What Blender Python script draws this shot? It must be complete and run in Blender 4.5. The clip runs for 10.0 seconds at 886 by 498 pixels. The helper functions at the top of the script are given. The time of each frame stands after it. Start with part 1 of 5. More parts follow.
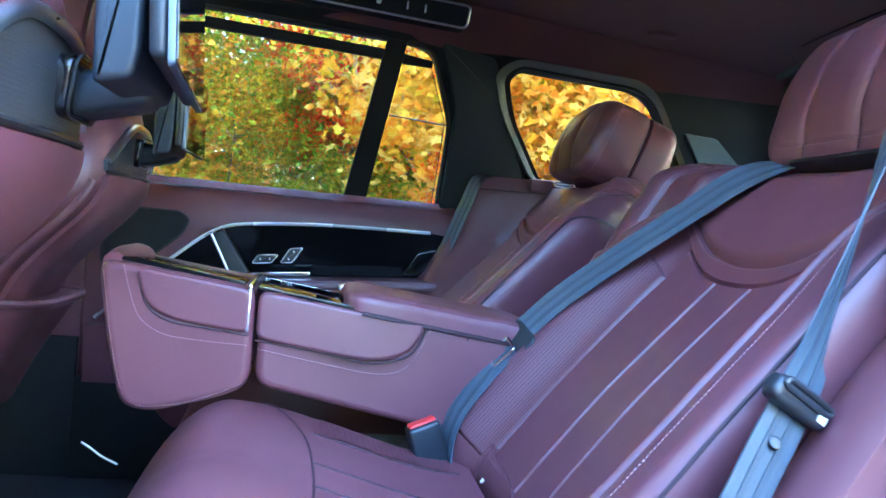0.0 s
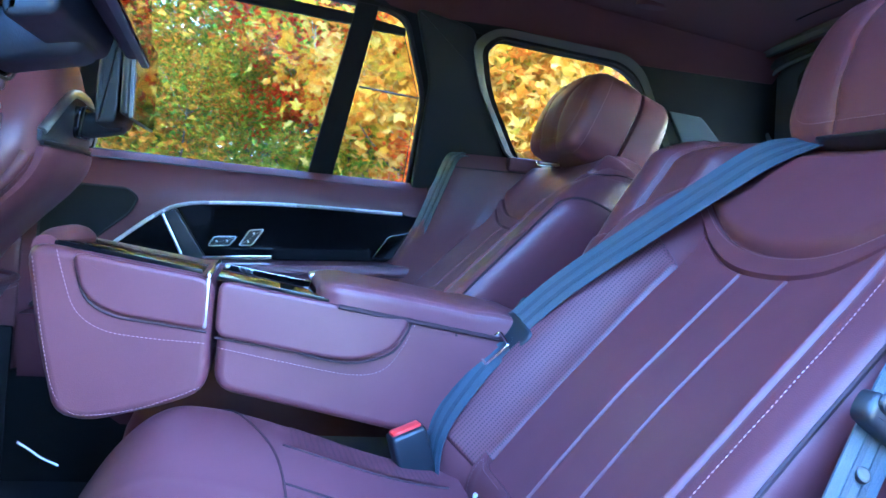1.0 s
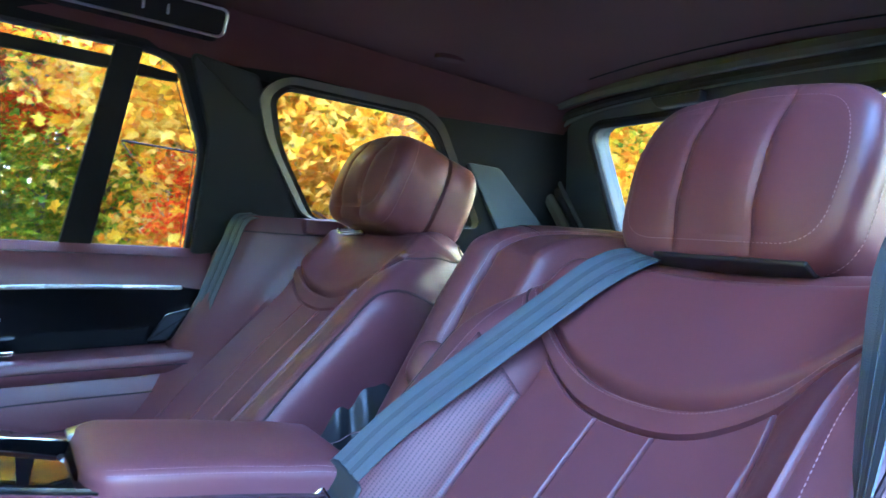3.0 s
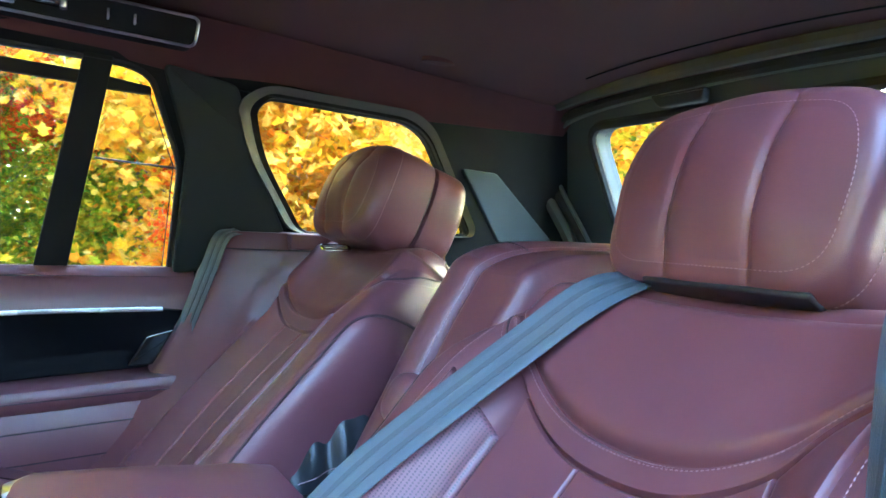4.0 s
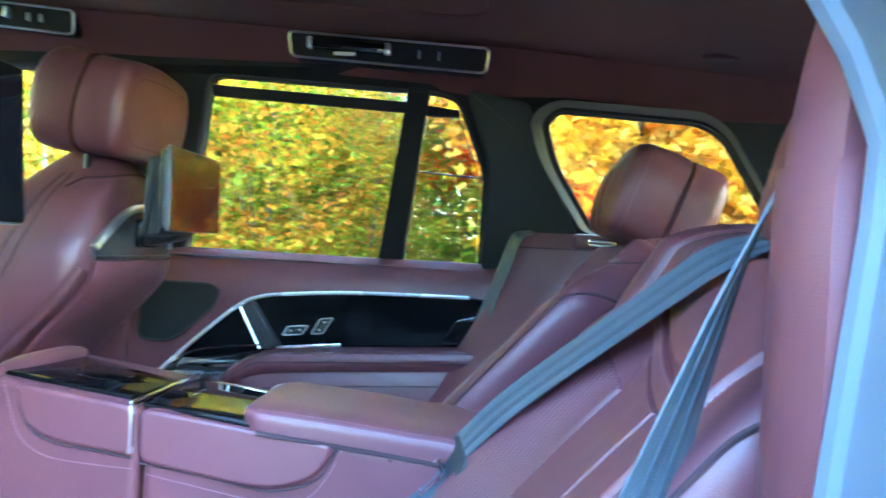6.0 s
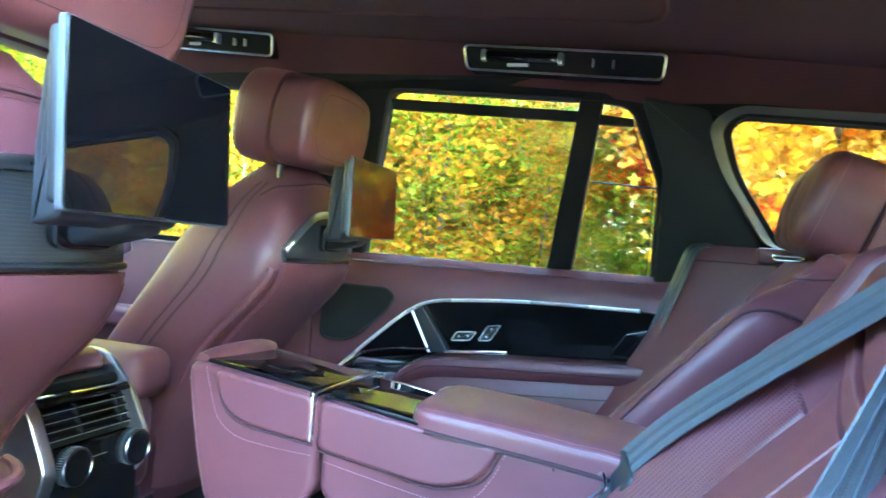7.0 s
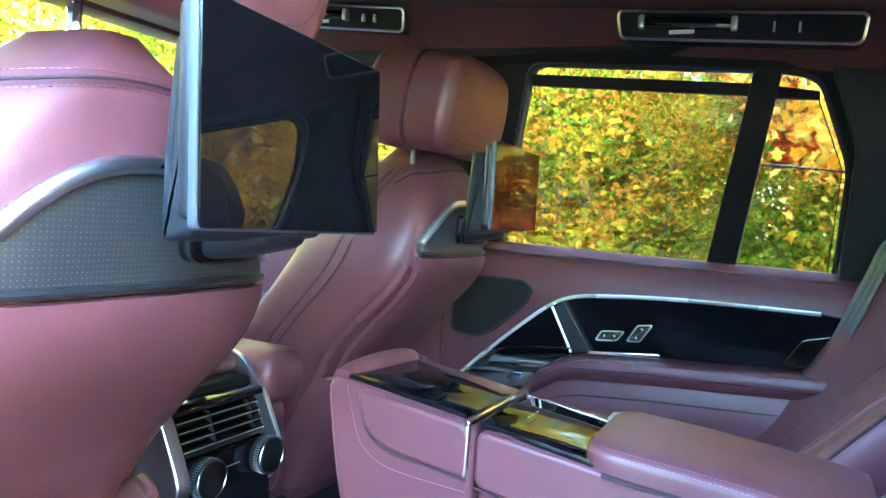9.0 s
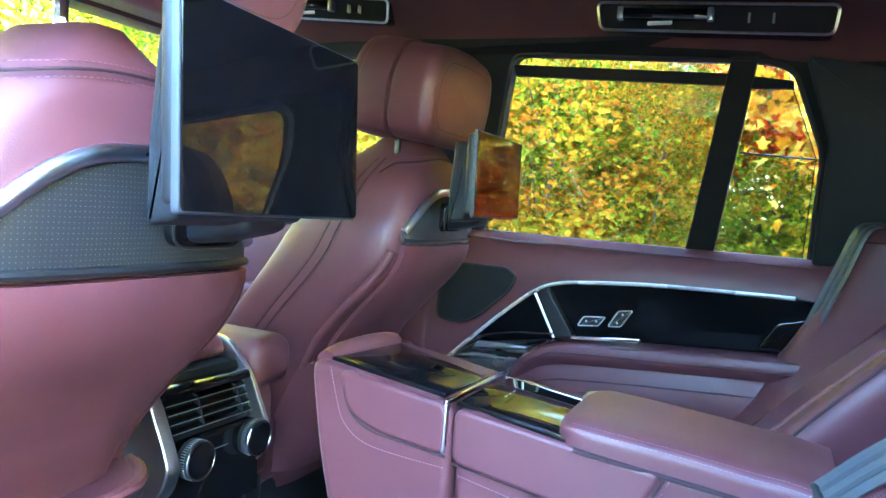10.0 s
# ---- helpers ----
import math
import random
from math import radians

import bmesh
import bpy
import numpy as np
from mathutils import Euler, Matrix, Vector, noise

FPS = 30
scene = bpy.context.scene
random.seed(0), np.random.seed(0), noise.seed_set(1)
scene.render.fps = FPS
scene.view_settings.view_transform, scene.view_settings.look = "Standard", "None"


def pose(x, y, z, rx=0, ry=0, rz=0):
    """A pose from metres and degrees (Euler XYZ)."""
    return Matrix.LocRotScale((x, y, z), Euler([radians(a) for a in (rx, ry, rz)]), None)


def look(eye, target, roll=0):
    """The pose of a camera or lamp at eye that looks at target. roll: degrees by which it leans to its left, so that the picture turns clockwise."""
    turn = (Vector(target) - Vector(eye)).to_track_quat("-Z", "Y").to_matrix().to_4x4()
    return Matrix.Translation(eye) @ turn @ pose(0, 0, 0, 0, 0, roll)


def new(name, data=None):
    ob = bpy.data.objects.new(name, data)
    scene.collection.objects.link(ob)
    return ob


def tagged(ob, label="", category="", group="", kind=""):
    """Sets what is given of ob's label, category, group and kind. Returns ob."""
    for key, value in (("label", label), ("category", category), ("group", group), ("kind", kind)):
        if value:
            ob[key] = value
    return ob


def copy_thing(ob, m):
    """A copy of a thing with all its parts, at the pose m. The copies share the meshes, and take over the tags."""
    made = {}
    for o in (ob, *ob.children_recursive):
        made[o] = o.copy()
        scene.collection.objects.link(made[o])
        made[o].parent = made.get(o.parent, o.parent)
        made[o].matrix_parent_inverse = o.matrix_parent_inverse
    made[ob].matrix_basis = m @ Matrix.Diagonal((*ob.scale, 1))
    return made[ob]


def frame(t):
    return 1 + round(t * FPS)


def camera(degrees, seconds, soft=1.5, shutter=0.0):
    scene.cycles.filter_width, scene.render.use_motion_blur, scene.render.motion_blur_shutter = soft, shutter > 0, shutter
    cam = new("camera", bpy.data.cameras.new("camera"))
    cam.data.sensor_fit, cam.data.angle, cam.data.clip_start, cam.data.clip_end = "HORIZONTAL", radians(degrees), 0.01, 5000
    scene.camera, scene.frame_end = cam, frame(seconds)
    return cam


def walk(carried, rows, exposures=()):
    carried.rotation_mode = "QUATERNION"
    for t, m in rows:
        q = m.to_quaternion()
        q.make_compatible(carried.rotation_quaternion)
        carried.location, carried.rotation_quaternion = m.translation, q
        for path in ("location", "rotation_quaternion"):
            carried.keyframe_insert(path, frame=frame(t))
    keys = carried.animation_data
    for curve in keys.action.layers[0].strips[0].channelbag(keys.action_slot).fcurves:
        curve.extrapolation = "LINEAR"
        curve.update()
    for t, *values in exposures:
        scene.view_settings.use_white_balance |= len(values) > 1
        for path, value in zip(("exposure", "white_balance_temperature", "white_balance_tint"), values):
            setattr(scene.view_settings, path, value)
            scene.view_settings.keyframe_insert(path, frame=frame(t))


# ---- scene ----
# Rear cabin of a car: x runs rearwards, y to the far side, z up; the centre line is y = 0.
cam = camera(61.9, 10.0, soft=1.5, shutter=0.5)
PATH = [
    (0, (-0.133, -1.308, 1.07), (0.215, 0.661, 1.027), 5.3),
    (0.5, (-0.139, -1.22, 1.071), (0.258, 0.739, 1.012), 5.4),
    (1, (-0.15, -1.173, 1.068), (0.317, 0.77, 0.984), 5.7),
    (1.5, (-0.184, -1.122, 1.086), (0.404, 0.787, 0.98), 6.1),
    (2, (-0.188, -1.062, 1.137), (0.578, 0.783, 1.048), 5.5),
    (2.5, (-0.165, -1.019, 1.18), (0.754, 0.756, 1.121), 4.7),
    (3, (-0.151, -0.996, 1.22), (0.863, 0.728, 1.182), 3.9),
    (3.2, (-0.138, -0.976, 1.22), (0.895, 0.736, 1.198), 3.4),
    (4.3, (-0.006, -0.952, 1.267), (0.898, 0.831, 1.204), 1.8),
    (4.5, (0.041, -0.965, 1.248), (0.858, 0.859, 1.204), 1.6),
    (5, (0.102, -1.016, 1.22), (0.598, 0.921, 1.197), 2.0),
    (5.5, (0.153, -1.078, 1.194), (0.32, 0.915, 1.186), 2.7),
    (6, (0.228, -1.143, 1.187), (0.098, 0.853, 1.183), 3.1),
    (7.3, (0.231, -1.153, 1.183), (-0.437, 0.732, 1.171), 4.6),
    (7.5, (0.215, -1.137, 1.183), (-0.501, 0.731, 1.164), 4.6),
    (8, (0.174, -1.099, 1.193), (-0.625, 0.734, 1.152), 4.8),
    (8.5, (0.129, -1.07, 1.208), (-0.709, 0.745, 1.137), 4.7),
    (9, (0.111, -1.037, 1.215), (-0.737, 0.771, 1.117), 4.5),
    (9.5, (0.119, -1.03, 1.213), (-0.724, 0.78, 1.098), 4.3),
    (10, (0.14, -1.059, 1.211), (-0.686, 0.758, 1.09), 4.3),
]
walk(cam, [(t, look(eye, target, roll)) for t, eye, target, roll in PATH],
     exposures=[(0.0, 5.85, 4950, 8), (1.0, 5.92, 4300, 12), (2.0, 5.84, 4200, 12), (2.5, 5.86, 4400, 13), (3.2, 6.06, 5100, 6), (4.5, 6.38, 5450, 3), (5.2, 6.32, 4750, 9), (6.0, 6.3, 4950, -1), (7.5, 6.32, 5400, -2), (10.0, 6.22, 5200, 1)])

# ---- world and sun ----
SUN_TO = Vector((0.92, -0.1, 0.5)).normalized()
world = bpy.data.worlds.new("world")
scene.world = world
world.use_nodes = True
wn = world.node_tree
sky = wn.nodes.new("ShaderNodeTexSky")
sky.sky_type = "NISHITA"
sky.sun_disc = False
sky.sun_elevation = math.asin(SUN_TO.z)
sky.sun_rotation = math.atan2(SUN_TO.x, SUN_TO.y)
wn.links.new(sky.outputs[0], wn.nodes["Background"].inputs[0])
wn.nodes["Background"].inputs[1].default_value = 0.15
sun_data = bpy.data.lights.new("sun", "SUN")
sun_data.energy, sun_data.angle, sun_data.color = 2.6, radians(0.6), (1.0, 0.94, 0.84)
sun = new("sun", sun_data)
sun.matrix_world = look(SUN_TO * 30, (0, 0, 0))


# ---- materials ----
def material(name, colour, rough=0.5, metal=0.0, grain=0.0, grain_scale=400.0, mottle=0.12, mottle_scale=9.0, coat=0.0,
             spec=0.5, sheen=0.0):
    """A surface with fine grain relief and a slow change of tone and gloss."""
    m = bpy.data.materials.new(name)
    m.use_nodes = True
    t, b = m.node_tree, m.node_tree.nodes["Principled BSDF"]
    b.inputs["Metallic"].default_value = metal
    b.inputs["Coat Weight"].default_value = coat
    b.inputs["Specular IOR Level"].default_value = spec
    b.inputs["Sheen Weight"].default_value = sheen
    co = t.nodes.new("ShaderNodeTexCoord")
    n1 = t.nodes.new("ShaderNodeTexNoise")
    n1.inputs["Scale"].default_value, n1.inputs["Detail"].default_value = mottle_scale, 5
    t.links.new(co.outputs["Object"], n1.inputs["Vector"])
    ramp = t.nodes.new("ShaderNodeMapRange")
    ramp.inputs["From Min"].default_value, ramp.inputs["From Max"].default_value = 0.3, 0.7
    ramp.inputs["To Min"].default_value, ramp.inputs["To Max"].default_value = 1 - mottle, 1 + mottle
    t.links.new(n1.outputs["Fac"], ramp.inputs["Value"])
    mul = t.nodes.new("ShaderNodeVectorMath")
    mul.operation = "SCALE"
    mul.inputs[0].default_value = colour
    t.links.new(ramp.outputs[0], mul.inputs["Scale"])
    t.links.new(mul.outputs[0], b.inputs["Base Color"])
    rr = t.nodes.new("ShaderNodeMapRange")
    rr.inputs["From Min"].default_value, rr.inputs["From Max"].default_value = 0.3, 0.7
    rr.inputs["To Min"].default_value, rr.inputs["To Max"].default_value = rough * 0.88, min(1, rough * 1.12)
    t.links.new(n1.outputs["Fac"], rr.inputs["Value"])
    t.links.new(rr.outputs[0], b.inputs["Roughness"])
    if grain:
        v = t.nodes.new("ShaderNodeTexVoronoi")
        v.inputs["Scale"].default_value = grain_scale
        t.links.new(co.outputs["Object"], v.inputs["Vector"])
        bump = t.nodes.new("ShaderNodeBump")
        bump.inputs["Strength"].default_value, bump.inputs["Distance"].default_value = grain, 0.0006
        t.links.new(v.outputs["Distance"], bump.inputs["Height"])
        t.links.new(bump.outputs[0], b.inputs["Normal"])
    return m


def dotted(base, name, spacing, size, hole, axes=("Y", "Z"), tilt=0.0):
    """A copy of a material with a fine grid of round holes punched in it."""
    m = base.copy()
    m.name = name
    t, b = m.node_tree, m.node_tree.nodes["Principled BSDF"]
    co = t.nodes.new("ShaderNodeTexCoord")
    rot = t.nodes.new("ShaderNodeMapping")
    rot.inputs["Rotation"].default_value = (0, tilt, 0)
    rot.inputs["Scale"].default_value = (1 / spacing,) * 3
    t.links.new(co.outputs["Object"], rot.inputs["Vector"])
    sep = t.nodes.new("ShaderNodeSeparateXYZ")
    t.links.new(rot.outputs[0], sep.inputs[0])
    cell = []
    for a in axes:
        f = t.nodes.new("ShaderNodeMath")
        f.operation = "PINGPONG"
        f.inputs[1].default_value = 0.5
        t.links.new(sep.outputs[a], f.inputs[0])
        sq = t.nodes.new("ShaderNodeMath")
        sq.operation = "MULTIPLY"
        t.links.new(f.outputs[0], sq.inputs[0])
        t.links.new(f.outputs[0], sq.inputs[1])
        cell.append(sq)
    add = t.nodes.new("ShaderNodeMath")
    t.links.new(cell[0].outputs[0], add.inputs[0])
    t.links.new(cell[1].outputs[0], add.inputs[1])
    less = t.nodes.new("ShaderNodeMath")
    less.operation = "LESS_THAN"
    less.inputs[1].default_value = size * size
    t.links.new(add.outputs[0], less.inputs[0])
    mix = t.nodes.new("ShaderNodeMix")
    mix.data_type = "RGBA"
    old = b.inputs["Base Color"].links[0].from_socket
    t.links.new(less.outputs[0], mix.inputs["Factor"])
    t.links.new(old, mix.inputs["A"])
    mix.inputs["B"].default_value = (*hole, 1)
    t.links.new(mix.outputs["Result"], b.inputs["Base Color"])
    return m


LEATHER = material("leather", (0.112, 0.04, 0.047), 0.4, grain=0.18, grain_scale=850, mottle=0.1, mottle_scale=6, spec=0.44)
PERFORATED = dotted(LEATHER, "perforated_leather", 0.0036, 0.24, (0.03, 0.011, 0.014), ("Y", "Z"), radians(-40.7))
SUEDE = material("suede", (0.088, 0.036, 0.037), 0.95, grain=0.3, grain_scale=900, mottle=0.16, mottle_scale=4, sheen=0.06, spec=0.2)
DARK_TRIM = material("dark_trim", (0.0055, 0.006, 0.006), 0.7, grain=0.3, grain_scale=700, mottle=0.15, spec=0.3)
GREY_TRIM = material("grey_trim", (0.018, 0.022, 0.021), 0.7, grain=0.3, grain_scale=600, mottle=0.12, spec=0.35)
STONE_TRIM = material("stone_trim", (0.075, 0.076, 0.062), 0.75, grain=0.3, grain_scale=600, mottle=0.1)
BLACK_GLOSS = material("black_gloss", (0.006, 0.006, 0.007), 0.045, mottle=0.1, spec=0.45)
SCREEN_GLASS = material("screen_glass", (0.004, 0.004, 0.005), 0.008, mottle=0.1, spec=0.55, coat=0.0)
PIANO = material("piano_black", (0.005, 0.005, 0.006), 0.06, mottle=0.1, spec=0.12)
BLACK_PLASTIC = material("black_plastic", (0.014, 0.015, 0.017), 0.38, grain=0.2, grain_scale=800)
RUBBER = material("rubber", (0.02, 0.02, 0.021), 0.75)
CHROME = material("chrome", (0.82, 0.83, 0.84), 0.13, 1.0, mottle=0.04)
BRIGHT_TRIM = material("bright_trim", (0.78, 0.79, 0.8), 0.28, 0.45, mottle=0.05)
SATIN = material("satin_metal", (0.62, 0.64, 0.67), 0.3, 1.0, mottle=0.06)
GREY_PLASTIC = material("grey_plastic", (0.16, 0.18, 0.2), 0.42, mottle=0.06)
TABLET_EDGE = material("tablet_edge", (0.09, 0.105, 0.125), 0.42, 0.4, mottle=0.05)
SCREEN_ARM = material("screen_arm", (0.014, 0.017, 0.021), 0.4, grain=0.15, grain_scale=700, mottle=0.06)
WEBBING = material("webbing", (0.058, 0.076, 0.093), 0.34, grain=0.6, grain_scale=900, mottle=0.1)
WEBBING_RIB = material("webbing_rib", (0.04, 0.052, 0.064), 0.5, grain=0.8, grain_scale=900)
THREAD = material("thread", (0.25, 0.155, 0.165), 0.7)
SEAT_THREAD = material("seat_thread", (0.2, 0.1, 0.115), 0.7)
DARK_THREAD = material("dark_thread", (0.03, 0.012, 0.016), 0.7)
BEIGE = material("beige_plastic", (0.33, 0.24, 0.17), 0.6)
RED_PLASTIC = material("red_plastic", (0.6, 0.03, 0.025), 0.35)
WHITE_MARK = material("white_mark", (0.8, 0.8, 0.8), 0.5)
GATE_GREY = material("gate_trim", (0.11, 0.13, 0.14), 0.5, grain=0.2, grain_scale=500)
# grey of the tailgate trim and of the light patch on the rear pillar
GATE_PATCH_GREY = material("pillar_trim", (0.06, 0.075, 0.084), 0.55, grain=0.2, grain_scale=500)
CARPET = material("carpet", (0.018, 0.016, 0.018), 1.0, grain=1.0, grain_scale=300, mottle=0.3, mottle_scale=40)
PAINT = material("body_paint", (0.11, 0.14, 0.178), 0.36, mottle=0.04, coat=0.15)
GRILLE = dotted(material("grille", (0.034, 0.036, 0.038), 0.45, 0.3, grain=0.6, grain_scale=700), "speaker_grille", 0.0046, 0.1, (0.17, 0.175, 0.18))
TWIG = material("pale_twigs", (0.42, 0.36, 0.27), 0.85, mottle=0.3, mottle_scale=20)
# dark finish of the added wall that blocks light
LIGHT_BLOCK = material("light_block_dark", (0.05, 0.038, 0.03), 0.85, grain=0.5, grain_scale=40, mottle=0.3, mottle_scale=4)
BARK = material("bark", (0.2, 0.17, 0.13), 0.95, grain=0.6, grain_scale=30, mottle=0.35, mottle_scale=8)
GROUND = material("leaf_litter_ground", (0.22, 0.14, 0.065), 1.0, grain=0.8, grain_scale=14, mottle=0.5, mottle_scale=3)
ASPHALT = material("asphalt", (0.085, 0.085, 0.088), 0.9, grain=0.6, grain_scale=120, mottle=0.2)


def pane_material(name, clear, dark, gloss):
    """Tinted glass or a woven blind: lets most light straight through, the rest is a dark film."""
    m = bpy.data.materials.new(name)
    m.use_nodes = True
    t = m.node_tree
    t.nodes.remove(t.nodes["Principled BSDF"])
    see = t.nodes.new("ShaderNodeBsdfTransparent")
    see.inputs[0].default_value = (*clear, 1)
    film = t.nodes.new("ShaderNodeBsdfDiffuse")
    film.inputs[0].default_value = (0.03, 0.03, 0.03, 1)
    mix = t.nodes.new("ShaderNodeMixShader")
    mix.inputs[0].default_value = dark
    t.links.new(see.outputs[0], mix.inputs[1])
    t.links.new(film.outputs[0], mix.inputs[2])
    shine = t.nodes.new("ShaderNodeBsdfGlossy")
    shine.inputs["Roughness"].default_value = 0.02
    last = t.nodes.new("ShaderNodeMixShader")
    last.inputs[0].default_value = gloss
    t.links.new(mix.outputs[0], last.inputs[1])
    t.links.new(shine.outputs[0], last.inputs[2])
    t.links.new(last.outputs[0], t.nodes["Material Output"].inputs[0])
    return m


GLASS = pane_material("tinted_glass", (0.93, 0.95, 0.9), 0.0, 0.03)
SMOKED = pane_material("smoked_glass", (0.3, 0.32, 0.31), 0.0, 0.04)
BLIND = pane_material("woven_blind", (0.92, 0.92, 0.9), 0.12, 0.0)


def leaf_material(name, colours):
    m = bpy.data.materials.new(name)
    m.use_nodes = True
    t, b = m.node_tree, m.node_tree.nodes["Principled BSDF"]
    geo = t.nodes.new("ShaderNodeNewGeometry")
    ramp = t.nodes.new("ShaderNodeValToRGB")
    place = t.nodes.new("ShaderNodeTexCoord")
    patch = t.nodes.new("ShaderNodeTexNoise")
    patch.inputs["Scale"].default_value, patch.inputs["Detail"].default_value = 1.2, 3
    t.links.new(place.outputs["Object"], patch.inputs["Vector"])
    spread = t.nodes.new("ShaderNodeMapRange")
    spread.inputs["From Min"].default_value, spread.inputs["From Max"].default_value = 0.34, 0.66
    t.links.new(patch.outputs["Fac"], spread.inputs["Value"])
    blend = t.nodes.new("ShaderNodeMix")
    blend.inputs["Factor"].default_value = 0.2
    t.links.new(spread.outputs[0], blend.inputs["A"])
    t.links.new(geo.outputs["Random Per Island"], blend.inputs["B"])
    t.links.new(blend.outputs["Result"], ramp.inputs[0])
    e = ramp.color_ramp.elements
    while len(e) < len(colours):
        e.new(0.5)
    for i, c in enumerate(colours):
        e[i].position = i / (len(colours) - 1)
        e[i].color = (*c, 1)
    t.links.new(ramp.outputs[0], b.inputs["Base Color"])
    b.inputs["Roughness"].default_value = 0.55
    b.inputs["Specular IOR Level"].default_value = 0.08
    glow = t.nodes.new("ShaderNodeBsdfTranslucent")
    t.links.new(ramp.outputs[0], glow.inputs[0])
    mix = t.nodes.new("ShaderNodeMixShader")
    mix.inputs[0].default_value = 0.5
    t.links.new(b.outputs[0], mix.inputs[1])
    t.links.new(glow.outputs[0], mix.inputs[2])
    t.links.new(mix.outputs[0], t.nodes["Material Output"].inputs[0])
    return m


LEAF_GOLD = leaf_material("gold_leaves", [(0.31, 0.35, 0.011), (0.72, 0.47, 0.017), (0.72, 0.28, 0.008), (0.76, 0.57, 0.121), (0.72, 0.46, 0.017), (0.71, 0.23, 0.011), (0.74, 0.50, 0.028), (0.31, 0.38, 0.011)])
# darkest greens at the ramp's ends stand in for shaded gaps between leaves
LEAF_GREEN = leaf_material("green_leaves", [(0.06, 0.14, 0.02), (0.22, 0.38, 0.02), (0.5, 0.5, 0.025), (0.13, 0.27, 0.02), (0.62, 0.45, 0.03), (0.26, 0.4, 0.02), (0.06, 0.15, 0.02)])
LEAF_RED = leaf_material("red_leaves", [(0.75, 0.08, 0.008), (0.78, 0.19, 0.013), (0.68, 0.05, 0.008), (0.80, 0.28, 0.019), (0.75, 0.12, 0.013)])
# its two dark olive tones stand in for shade inside the crown
LEAF_BROWN = leaf_material("amber_leaves", [(0.14, 0.27, 0.02), (0.4, 0.48, 0.025), (0.72, 0.44, 0.025), (0.64, 0.22, 0.02), (0.1, 0.2, 0.025), (0.46, 0.5, 0.03), (0.74, 0.3, 0.02), (0.22, 0.36, 0.02)])


# ---- builders ----
def mesh_of(name, bm, mat, smooth=True):
    me = bpy.data.meshes.new(name)
    bm.normal_update()
    bm.to_mesh(me)
    bm.free()
    me.materials.append(mat)
    if smooth:
        me.polygons.foreach_set("use_smooth", [len(q.vertices) <= 4 and q.material_index == 0 for q in me.polygons])
        me.polygons.foreach_set("material_index", [0] * len(me.polygons))
        me.set_sharp_from_angle(angle=radians(38))
    return me


def part(name, bm, mat, parent, label="", smooth=True):
    ob = new(name, mesh_of(name, bm, mat, smooth))
    ob.parent = parent
    if label:
        tagged(ob, label)
    return ob


def thing(name, label, category, group="", kind="", at=(0, 0, 0)):
    ob = new(name)
    ob.empty_display_size = 0.05
    ob.location = at
    return tagged(ob, label, category, group, kind)


def solo(name, bm, mat, label, category, kind="", group="", smooth=True):
    return tagged(new(name, mesh_of(name, bm, mat, smooth)), label, category, group, kind)


def step(a, b, x):
    x = min(1.0, max(0.0, (x - a) / (b - a)))
    return x * x * (3 - 2 * x)


def lerp(table, x):
    """A smooth curve through a short table of (x, y)."""
    if x <= table[0][0]:
        return table[0][1]
    for (a, p), (b, q) in zip(table, table[1:]):
        if x <= b:
            return p + (q - p) * (x - a) / (b - a)
    return table[-1][1]


def grid(nu, nv, f, back=None):
    """A sheet f(s, t), s and t from 0 to 1; with back, a closed body between the two sheets."""
    bm = bmesh.new()
    rows = [[bm.verts.new(f(i / nu, j / nv)) for i in range(nu + 1)] for j in range(nv + 1)]
    for j in range(nv):
        for i in range(nu):
            bm.faces.new((rows[j][i], rows[j][i + 1], rows[j + 1][i + 1], rows[j + 1][i]))
    if back:
        rim = [(i, 0) for i in range(nu)] + [(nu, j) for j in range(nv)] + [(i, nv) for i in range(nu, 0, -1)] + [(0, j) for j in range(nv, 0, -1)]
        low = [bm.verts.new(back(i / nu, j / nv)) for i, j in rim]
        for k, (i, j) in enumerate(rim):
            i2, j2 = rim[(k + 1) % len(rim)]
            bm.faces.new((rows[j2][i2], rows[j][i], low[k], low[(k + 1) % len(rim)]))
        bm.faces.new(low[::-1])
    bmesh.ops.recalc_face_normals(bm, faces=bm.faces)
    return bm


def rbox(sx, sy, sz, m=None, r=0.005, seg=2):
    """A box with rounded edges, centred, placed by the matrix m."""
    bm = bmesh.new()
    bmesh.ops.create_cube(bm, size=1)
    bmesh.ops.scale(bm, vec=(sx, sy, sz), verts=bm.verts)
    bmesh.ops.bevel(bm, geom=bm.edges[:], offset=min(r, 0.49 * min(sx, sy, sz)), segments=seg, profile=0.5, affect="EDGES")
    for f in sorted(bm.faces, key=lambda f: -f.calc_area())[:6]:
        f.material_index = 1
    if m is not None:
        bm.transform(m)
    return bm


def box_at(x0, x1, y0, y1, z0, z1, r=0.005, seg=2):
    return rbox(x1 - x0, y1 - y0, z1 - z0, Matrix.Translation(((x0 + x1) / 2, (y0 + y1) / 2, (z0 + z1) / 2)), r, seg)


